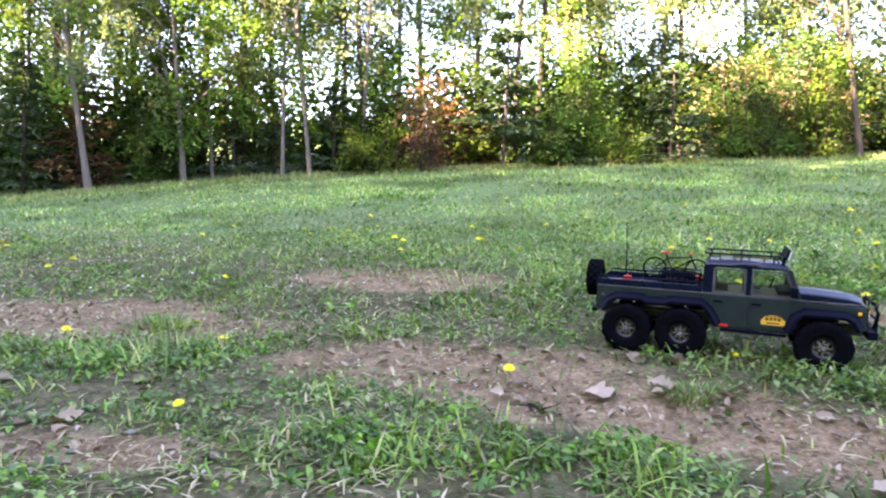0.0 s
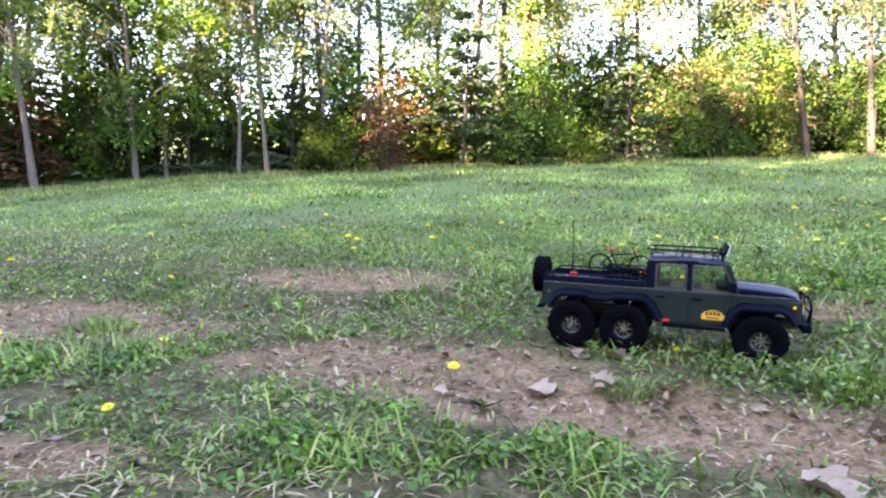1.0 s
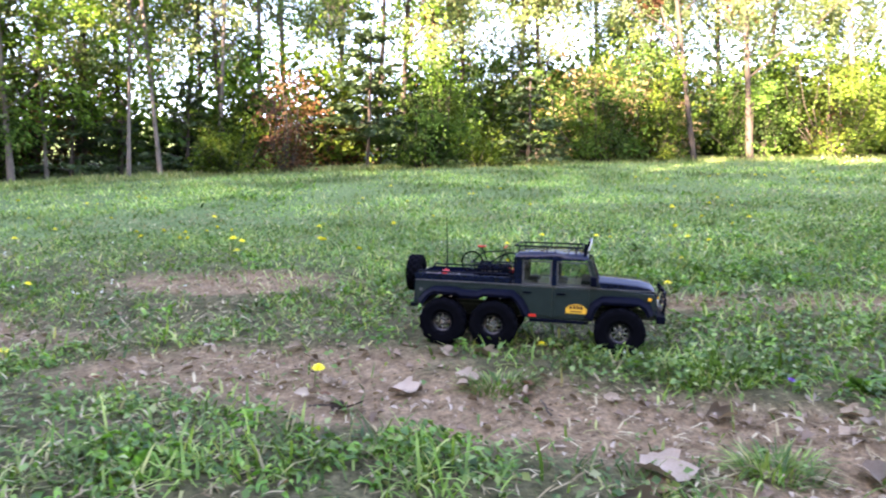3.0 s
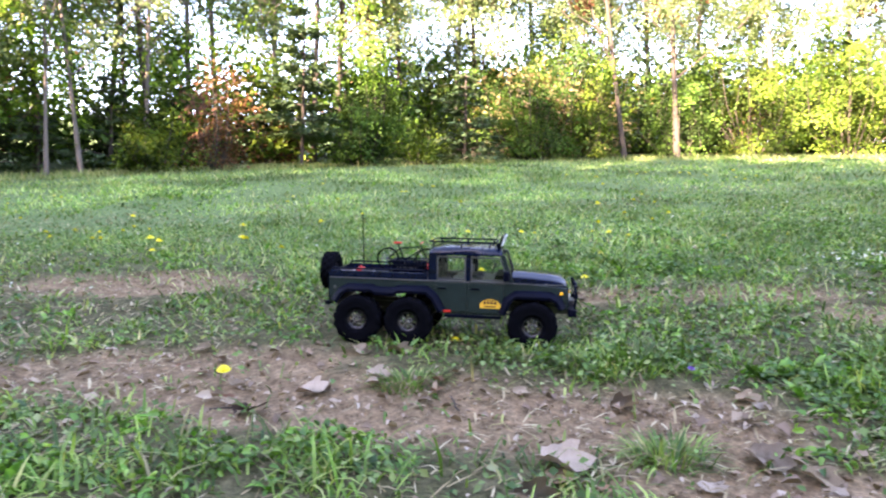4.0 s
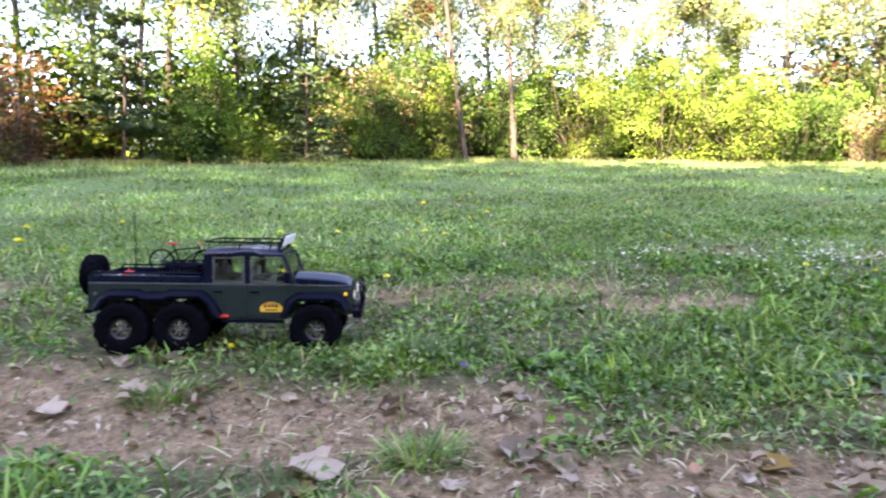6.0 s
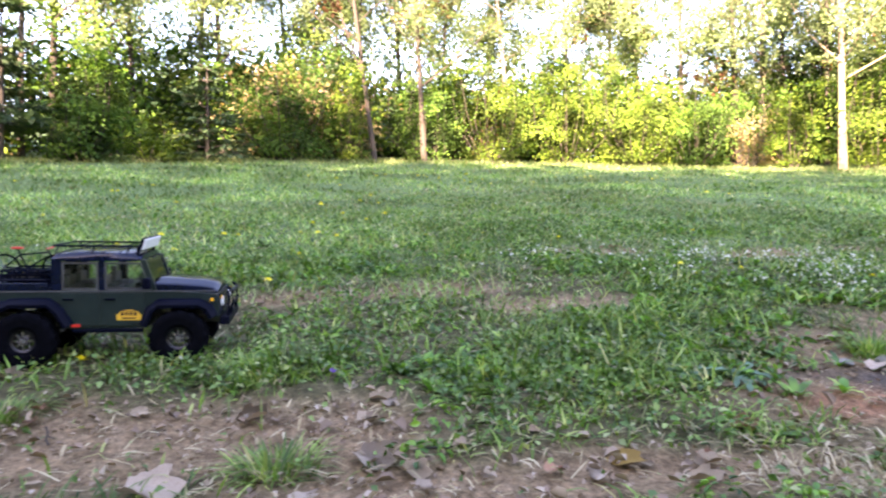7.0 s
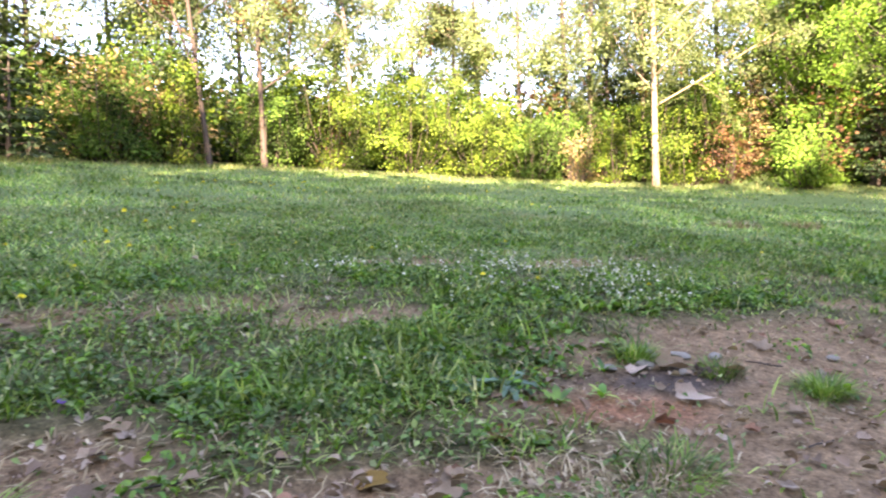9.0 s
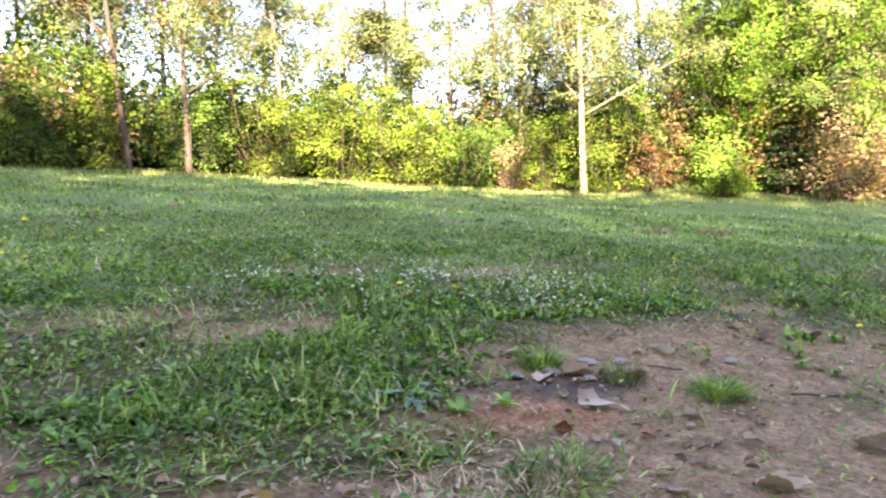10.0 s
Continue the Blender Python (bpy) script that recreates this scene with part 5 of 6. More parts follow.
    for x in (FRONT, MID, REAR):
        bm = pipe([(x, -0.078, 0.0585), (x, 0.078, 0.0585)], 0.0068, 10)
        bmesh.ops.create_uvsphere(bm, u_segments=12, v_segments=8, radius=0.016, matrix=Matrix.Translation((x, 0.012, 0.0585)))
        part("axle", bm, GUNMETAL, root, "grey metal axle", True)
        for s in (-1, 1):
            bm = pipe([(x + 0.014, s * 0.060, 0.0620), (x + 0.006, s * 0.050, 0.128)], 0.0032, 8)
            pipe([Vector((x + 0.0128, s * 0.0585, 0.072)).lerp(Vector((x + 0.0070, s * 0.0515, 0.122)), i / 48) + Vector((0.0062 * math.cos(i * 0.92), 0.0062 * math.sin(i * 0.92), 0)) for i in range(49)], 0.0011, 5, bm)
            part("shock_absorber", bm, STEEL, root, "silver coil-over shock", True)
            pipe_end = (x - 0.075 if x > 0 else x + 0.075)
            part("link_rod", pipe([(x, s * 0.036, 0.054), (pipe_end, s * 0.028, 0.078)], 0.0026, 7), GUNMETAL, root)
            make_wheel(root, x, s * 0.0925, 0.0582, s)
    for a, b in (((FRONT - 0.01, 0.012, 0.060), (0.085, 0.010, 0.072)), ((0.010, 0.008, 0.070), (MID + 0.012, 0.012, 0.060)), ((MID - 0.012, 0.012, 0.062), (REAR + 0.012, 0.012, 0.062))):
        part("drive_shaft", pipe([a, b], 0.0035, 8), STEEL, root)
    # whip aerial
    bm = pipe([(-0.240, 0.060, 0.160), (-0.240, 0.060, 0.200)], 0.0022, 7)
    pipe([(-0.240, 0.060, 0.200), (-0.2415, 0.0605, 0.255), (-0.244, 0.061, 0.305)], 0.0014, 6, bm)
    bmesh.ops.create_uvsphere(bm, u_segments=8, v_segments=6, radius=0.0022, matrix=Matrix.Translation((-0.244, 0.061, 0.306)))
    part("aerial", bm, PLASTIC, root, "thin black whip aerial")
    return root


def on_truck(ob, x, y, z, turn=0.0):
    ob.matrix_basis = TRUCK_POSE @ pose(x, y, z, 0, 0, turn)
    return ob


def make_cargo():
    # toy bicycle lying upright in the bed
    bike = tagged(new("toy_bicycle"), "tiny black toy mountain bike with red saddle, in the truck bed", "toy bicycle")
    R = 0.0215
    for x in (-0.040, 0.040):
        w = part("bicycle_wheel", lathe([(0.0005, -0.0025), (0.0025, -0.0025), (0.0025, 0.0025), (0.0005, 0.0025)], 10, None, (x, 0, R)), GUNMETAL, bike)
        part("tyre", pipe([(x + R * math.cos(a), 0, R + R * math.sin(a)) for a in np.linspace(0, 6.2832, 26, endpoint=False)], 0.0019, 6, None, True), RUBBER, w)
        bm = bmesh.new()
        for a in np.linspace(0, 6.2832, 12, endpoint=False):
            pipe([(x, 0, R), (x + R * math.cos(a), 0, R + R * math.sin(a))], 0.0003, 4, bm)
        part("spoke", bm, STEEL, w)
    bm = bmesh.new()
    for a, b in (((-0.040, R), (-0.016, 0.043)), ((-0.040, R), (-0.006, 0.019)), ((-0.006, 0.019), (-0.016, 0.043)), ((-0.016, 0.043), (0.026, 0.047)), ((-0.006, 0.019), (0.027, 0.041)), ((0.040, R), (0.026, 0.052)), ((-0.016, 0.043), (-0.020, 0.053))):
        pipe([(a[0], 0, a[1]), (b[0], 0, b[1])], 0.0015, 6, bm)
    part("frame", bm, PLASTIC, bike, "black bicycle frame")
    part("saddle", box(-0.029, -0.011, -0.0035, 0.0035, 0.053, 0.0565, 0.0015), REDP, bike, "red saddle")
    part("handlebar", pipe([(0.030, -0.020, 0.0555), (0.026, 0, 0.053), (0.030, 0.020, 0.0555)], 0.0013, 6), REDP, bike, "red-gripped handlebar")
    on_truck(bike, -0.112, 0.012, 0.170, 4)
    bike.scale = (1.25, 1.25, 1.25)
    # cargo crate of black bars with straps
    crate = tagged(new("cargo_crate"), "black slatted cargo crate with straps, behind the cab", "crate")
    for s in (-1, 1):
        for z in (0.004, 0.015, 0.026, 0.036):
            part("rail", box(-0.048, 0.048, s * 0.040 - 0.0014, s * 0.040 + 0.0014, z - 0.002, z + 0.002, 0.0005), PLASTIC, crate)
        for x in (-0.046, -0.023, 0.0, 0.023, 0.046):
            part("post", box(x - 0.0018, x + 0.0018, s * 0.0415 - 0.0015, s * 0.0415 + 0.0015, 0.0, 0.038, 0.0004), PLASTIC, crate)
    for x in (-0.046, 0.046):
        for z in (0.008, 0.034):
            part("end_rail", box(x - 0.0014, x + 0.0014, -0.040, 0.040, z - 0.002, z + 0.002, 0.0004), PLASTIC, crate)
    part("bottom", box(-0.048, 0.048, -0.040, 0.040, 0.0, 0.003, 0.0004), PLASTIC, crate)
    bm = box(-0.042, 0.036, -0.036, 0.032, 0.003, 0.034, 0.004)
    part("packed_bag", bm, NAVY, crate, "dark packed bag", True)
    bars = bmesh.new()
    for x0, x1 in ((-0.030, -0.018), (-0.014, -0.004), (0.0, 0.012), (0.016, 0.024)):
        box(x0, x1, -0.0369, -0.0360, 0.0185, 0.0225, 0, bars)
    part("print_bar", bars, SILVER, crate, "pale bars of print")
    on_truck(crate, -0.098, -0.006, 0.1605)
    can = tagged(new("jerry_can"), "small red jerry can in the truck bed", "jerry can")
    bm = box(-0.010, 0.010, -0.011, 0.011, 0, 0.016, 0.003)
    part("can_body", bm, REDP, can, "", True)
    part("can_handle", pipe([(0, -0.007, 0.015), (0, -0.006, 0.020), (0, 0.006, 0.020), (0, 0.007, 0.015)], 0.0013, 6), REDP, can)
    part("spout", pipe([(0.005, 0.009, 0.015), (0.009, 0.011, 0.021)], 0.0018, 6), PLASTIC, can)
    on_truck(can, -0.222, -0.030, 0.1605, 12)
    spare = copy_thing(can, Matrix.Identity(4))
    on_truck(spare, -0.060, 0.062, 0.1605, 80)
    for x, y, w, name, lab in ((-0.250, -0.050, 0.030, "supply_box", "flat white supply box in the truck bed"), (-0.195, -0.058, 0.026, "supply_box", "flat white supply box in the truck bed")):
        b = tagged(new(name), lab, "box")
        part("box_body", box(-w / 2, w / 2, -0.012, 0.012, 0, 0.012, 0.0015), WHITE, b)
        part("lid", box(-w / 2 - 0.001, w / 2 + 0.001, -0.013, 0.013, 0.0118, 0.0155, 0.001), SILVER, b)
        on_truck(b, x, y, 0.1605)


make_truck()
make_cargo()

# ---- small things on the ground ----
def dead_leaf_material(name, a, b):
    m, nt, bs = mat_base(name, 0.8, 0.25)
    tc = nt.nodes.new("ShaderNodeTexCoord")
    n = noise_tex(nt, 45, 5, 0.65, tc.outputs["Object"])
    c = ramp(nt, n, [(0.3, a), (0.7, b)])
    nt.links.new(c, bs.inputs["Base Color"])
    bump(nt, bs, n, 0.4, 0.002)
    return m


DEAD = {"tan": dead_leaf_material("dry tan leaf", (0.28, 0.21, 0.135), (0.46, 0.37, 0.26)), "pale": dead_leaf_material("dry pale leaf underside", (0.33, 0.26, 0.19), (0.51, 0.43, 0.34)),
        "dark": dead_leaf_material("rotting dark leaf", (0.035, 0.022, 0.016), (0.09, 0.055, 0.04)), "ochre": dead_leaf_material("yellow-brown leaf", (0.26, 0.16, 0.04), (0.42, 0.28, 0.08)),
        "rust": dead_leaf_material("rust-red leaf", (0.29, 0.15, 0.09), (0.43, 0.26, 0.17))}
LEAF_WORDS = {"tan": "curled dry tan fallen leaf on bare soil", "pale": "curled pale grey fallen leaf on bare soil", "dark": "dark brown rotting fallen leaf on soil", "ochre": "large yellow-brown fallen leaf on the soil", "rust": "rust-red dry fallen leaf on the soil"}


def fallen_leaf(kind, curl, seed):
    """A curled dry leaf, 1 long: lobed outline, thickness, and a stalk."""
    r = np.random.default_rng(seed)
    bm = bmesh.new()
    lobes = [(0.0, 1.0), (0.95, 0.86), (-0.95, 0.86), (1.95, 0.6), (-1.95, 0.6)]
    lobes = [(a + r.normal(0, 0.08), s * r.uniform(0.82, 1.12)) for a, s in lobes]
    n, rings, last = 34, (0.22, 0.48, 0.74, 1.0), None
    wave, tilt = r.uniform(0, 6.28, 4), r.normal(0, 0.5)
    centre = bm.verts.new((-0.12, 0, 0.03))
    for k, f in enumerate(rings):
        ring = []
        for i in range(n):
            a = 2 * math.pi * i / n
            d = max(s * (0.40 + 0.23 * max(0.0, 1 - abs(math.remainder(a - c, 2 * math.pi)) / 0.6) ** 0.9) for c, s in lobes)
            d *= f * (1 + (0.07 * math.sin(5 * a + wave[0]) + 0.05 * r.normal()) * (k == 3))
            x, y = -0.12 + d * math.cos(a), d * math.sin(a)
            z = curl * (1.5 * d * d * (0.6 + 0.55 * math.sin(2 * a + wave[1])) + 0.35 * tilt * x * y) + 0.05 * f * math.sin(3 * a + wave[2]) * curl + 0.02 - 0.012 * abs(y) * math.cos(6 * a)
            ring.append(bm.verts.new((x, y, z)))
        for i in range(n):
            j = (i + 1) % n
            bm.faces.new((centre, ring[i], ring[j])) if last is None else bm.faces.new((last[i], ring[i], ring[j], last[j]))
        last = ring
    g = bmesh.ops.solidify(bm, geom=bm.faces[:], thickness=0.006)
    root = tagged(new("fallen_leaf"), LEAF_WORDS[kind], "fallen leaf", "fallen leaves")
    part("leaf_blade", bm, DEAD[kind], root, "", True)
    part("stalk", pipe([(-0.30, 0, 0.03), (-0.46, 0.03, 0.05), (-0.62, 0.02, 0.03)], 0.014, 5), DEAD["tan"], root)
    return root


def lay(ob, x, y, size, turn, tip=0.0, roll=0.0, lift=0.004):
    """Lay a thing on the slope at x, y."""
    e = 0.03
    zx = float(height(x + e, y) - height(x - e, y)) / (2 * e)
    zy = float(height(x, y + e) - height(x, y - e)) / (2 * e)
    n = Vector((-zx, -zy, 1)).normalized()
    q = n.to_track_quat('Z', 'Y').to_matrix().to_4x4()
    ob.matrix_world = Matrix.Translation((x, y, float(height(x, y)) + lift - 0.004)) @ q @ pose(0, 0, 0, tip, roll, turn) @ Matrix.Diagonal((size, size, size, 1))
    return ob


def make_fallen_leaves():
    masters = {}
    for k in DEAD:
        masters[k] = [fallen_leaf(k, c, 11 + i) for i, c in enumerate((0.3, 0.55, 0.9))]
    used = set()

    def put(kind, x, y, size, turn):
        v = rng.integers(0, 3)
        src = masters[kind][v]
        if (kind, v) in used:
            src = copy_thing(src, Matrix.Identity(4))
        used.add((kind, v))
        lay(src, x, y, size * 0.78, turn, rng.uniform(-10, 10), rng.uniform(-10, 10), 0.006)
    for kind, x, y, size, turn in (("pale", 0.346, 1.303, 0.076, 5), ("pale", 0.479, 1.328, 0.06, 20), ("dark", 0.227, 1.237, 0.071, 10), ("tan", -0.065, 1.376, 0.047, 60), ("tan", 0.74, 1.179, 0.045, -20), ("tan", 0.903, 1.071, 0.066, 40),
                                   ("pale", 0.708, 0.912, 0.1, -5), ("tan", 0.463, 1.483, 0.07, -40), ("tan", 0.55, 1.459, 0.07, 0), ("tan", -0.642, 1.392, 0.067, 30), ("tan", -0.956, 1.379, 0.052, 0), ("tan", -0.675, 1.152, 0.068, 45), ("rust", 0.684, 0.874, 0.066, 10)):
        put(kind, x, y, size, turn)
    for kind, x, y, size, turn in (("pale", 1.006, 0.826, 0.084, -35), ("pale", 0.877, 0.786, 0.057, 20), ("tan", 1.122, 1.012, 0.051, 10), ("tan", 1.062, 0.941, 0.061, -10), ("pale", 1.095, 1.087, 0.036, 70), ("pale", 1.025, 0.706, 0.044, 0), ("pale", 0.621, 0.819, 0.079, 10),
                                   ("tan", 1.039, 0.759, 0.059, -30), ("tan", 0.106, 1.645, 0.058, 0), ("ochre", 1.34, 0.618, 0.082, -40), ("tan", 1.383, 0.513, 0.059, 0), ("pale", 1.262, 0.608, 0.049, 30), ("tan", 1.438, 0.545, 0.05, 50), ("rust", 1.609, 0.587, 0.056, -20)):
        put(kind, x, y, size, turn)
    for kind, x, y, size, turn in (("pale", 2.101, 0.44, 0.093, -30), ("tan", 2.232, 0.547, 0.095, 0), ("rust", 1.91, 0.419, 0.051, -30), ("tan", 2.352, 0.446, 0.074, 10), ("pale", 2.139, 0.587, 0.063, 0), ("tan", 2.189, 0.251, 0.052, -50), ("rust", 3.063, 0.369, 0.076, 0),
                                   ("tan", 1.938, 0.044, 0.083, -40), ("pale", 2.501, 0.26, 0.079, -20), ("tan", 3.022, 0.279, 0.086, 20), ("tan", 3.201, 0.167, 0.086, 0), ("tan", 2.295, -0.071, 0.09, -40), ("tan", 2.616, 0.456, 0.074, 30), ("dark", 2.27, 0.481, 0.063, 0)):
        put(kind, x, y, size, turn)
    n = 0
    while n < 110:
        x, y = rng.uniform(-1.6, 3.2), rng.uniform(0.1, 2.0)
        if bareness(np.array([x]), np.array([y]))[0] * 0.8 + 0.1 < rng.random():
            continue
        put(("tan", "tan", "pale", "tan", "rust")[rng.integers(0, 5)], x, y, rng.uniform(0.02, 0.045), rng.uniform(0, 360))
        n += 1
    for k in masters:
        for v, ob in enumerate(masters[k]):
            if (k, v) not in used:
                for o in [*ob.children_recursive, ob]:
                    bpy.data.objects.remove(o)


YELLOW_PETAL = plain("yellow petals", (0.78, 0.70, 0.03), 0.6, 0.0, 0.3, 0.1, 300)
VIOLET = plain("violet petals", (0.17, 0.06, 0.36), 0.6, 0.0, 0.3, 0.1, 300)
STEM = plain("flower stem", (0.13, 0.20, 0.06), 0.6, 0.0, 0.3, 0.1, 100)
WHITEP = plain("white petals", (0.58, 0.60, 0.50), 0.7, 0.0, 0.3, 0.08, 300)


def flower(name, label, r, tall, material):
    """A composite flower: two rings of petals, a raised middle, a bent stem."""
    root = tagged(new(name), label, "flower", "meadow flowers")
    V, T = [], []
    for ring, (rr, lift, n) in enumerate(((1.0, 0.12, 15), (0.75, 0.42, 11), (0.42, 0.62, 7))):
        for i in range(n):
            a = 2 * math.pi * (i + 0.5 * ring) / n
            d, s = np.array([math.cos(a), math.sin(a), 0]), np.array([-math.sin(a), math.cos(a), 0])
            b = len(V)
            w = r * rr * 0.20
            z = np.array([0, 0, 1.0]) * r
            V += [z * 0.1, d * r * rr * 0.55 - s * w + z * lift, d * r * rr * 0.55 + s * w + z * lift, d * r * rr + z * (lift + 0.06)]
            T += [(b, b + 1, b + 2), (b + 1, b + 3, b + 2)]
    head = tri_mesh("flower_head", V, T, material, root)
    head.location = (0.008, 0, tall)
    part("flower_stem", pipe([(0, 0, -0.01), (0.002, 0.001, tall * 0.6), (0.008, 0, tall)], 0.0014, 5), STEM, root)
    part("sepal_cup", lathe([(0.0002, -0.0), (0.003, 0.0), (0.0035, 0.004), (0.0002, 0.004)], 8), STEM, root).matrix_local = Matrix.Translation((0.008, 0, tall - 0.003)) @ Matrix.Rotation(radians(90), 4, 'X')
    return root


def make_flowers():
    word = "yellow dandelion flower in the short grass"
    kinds = [flower("dandelion", word, 0.0135, 0.035, YELLOW_PETAL), flower("dandelion", word, 0.0155, 0.028, YELLOW_PETAL), flower("dandelion", word, 0.012, 0.045, YELLOW_PETAL)]
    first = set()

    def plant(x, y, k, s=1.0):
        ob = kinds[k]
        if k in first:
            ob = copy_thing(ob, Matrix.Identity(4))
        first.add(k)
        ob.matrix_world = pose(x, y, float(height(x, y)), rng.uniform(-12, 18), rng.uniform(-14, 14), rng.uniform(0, 360)) @ Matrix.Diagonal((s, s, s, 1))
    near = [(-0.47, 1.17), (-0.57, 1.66), (-0.69, 1.80), (-1.06, 1.75), (0.16, 1.41), (0.91, 2.61), (0.79, 2.23), (0.90, 2.00), (0.49, 1.87), (1.05, 2.44), (0.67, 1.41), (1.20, 1.82), (1.43, 2.15), (1.57, 2.50), (1.33, 2.57), (2.44, 1.88), (2.29, 2.22), (2.03, 2.28), (1.28, 2.61), (2.47, 1.34), (2.40, 1.21), (2.55, 1.18), (2.78, 0.86), (1.70, 2.44), (3.13, 1.74), (0.93, 2.20), (3.33, 0.04), (4.11, 0.91)]
    for x, y in near:
        plant(x, y, rng.integers(0, 3), rng.uniform(0.85, 1.1))
    far = [(-2.30, 3.27), (-1.72, 2.88), (-1.73, 2.72), (-0.84, 3.51), (-0.71, 3.27), (-0.64, 3.31), (-0.55, 3.31), (-0.47, 3.10), (-0.39, 3.35), (-0.30, 3.29), (-0.27, 3.09), (0.15, 2.86), (0.29, 2.63), (0.09, 3.41), (0.71, 3.45), (2.04, 3.38), (-2.28, 4.79), (-0.46, 3.43), (0.11, 2.89), (1.98, 2.96), (1.72, 2.77), (1.05, 2.63), (2.41, 3.36), (7.45, 2.32)]
    for x, y in far:
        plant(x, y, rng.integers(0, 3), rng.uniform(1.1, 1.5))
    for i in range(70):
        plant(rng.uniform(-3.0, 6.5), rng.uniform(2.4, 6.0), rng.integers(0, 3), rng.uniform(1.0, 1.5))
    v = flower("violet", "small violet flower at the grass edge", 0.008, 0.028, VIOLET)
    v.matrix_world = pose(1.062, 1.122, float(height(1.062, 1.122)), 20, 0, 0)
    # heads of white clover, too many to count
    x, y = scatter(1000, -2.2, 4.2, 0.95, 3.4, lambda x, y: np.clip(0.05 + 1.0 * fuzz(x, y, 1.7, 31) - bareness(x, y), 0, 1))
    x3, y3 = scatter(4200, 1.2, 3.4, 0.6, 2.0, lambda x, y: blob(x, y, 2.544, 1.405, 0.66, 0.3, -30) * np.clip(0.3 + fuzz(x, y, 3, 33) - bareness(x, y), 0.03, 1))
    x4, y4 = scatter(1500, 2.3, 3.5, 0.4, 1.3, lambda x, y: blob(x, y, 2.92, 0.86, 0.45, 0.2, -35) * np.clip(0.3 + fuzz(x, y, 4, 34) - bareness(x, y), 0.03, 1))
    x, y = np.concatenate([x, x3, x4]), np.concatenate([y, y3, y4])
    n = len(x)
    P = np.stack([x, y, height(x, y) + rng.uniform(0.02, 0.05, n)], 1)
    parts = [leaves(P, rng.uniform(0.006, 0.011, n), rng.normal(0, 0.4, (n, 3)) + (0, 0, 1), rng.normal(0, 1, (n, 3)), 1.1, 0.3), leaves(P - (0, 0, 0.003), rng.uniform(0.006, 0.010, n), rng.normal(0, 0.4, (n, 3)) + (0, -0.8, 0.5), rng.normal(0, 1, (n, 3)), 1.1, 0.3)]
    V, T = join(parts)
    stuff("clover_blossom", V, T, WHITEP, "tiny white clover blossoms in the grass", "blossoms")


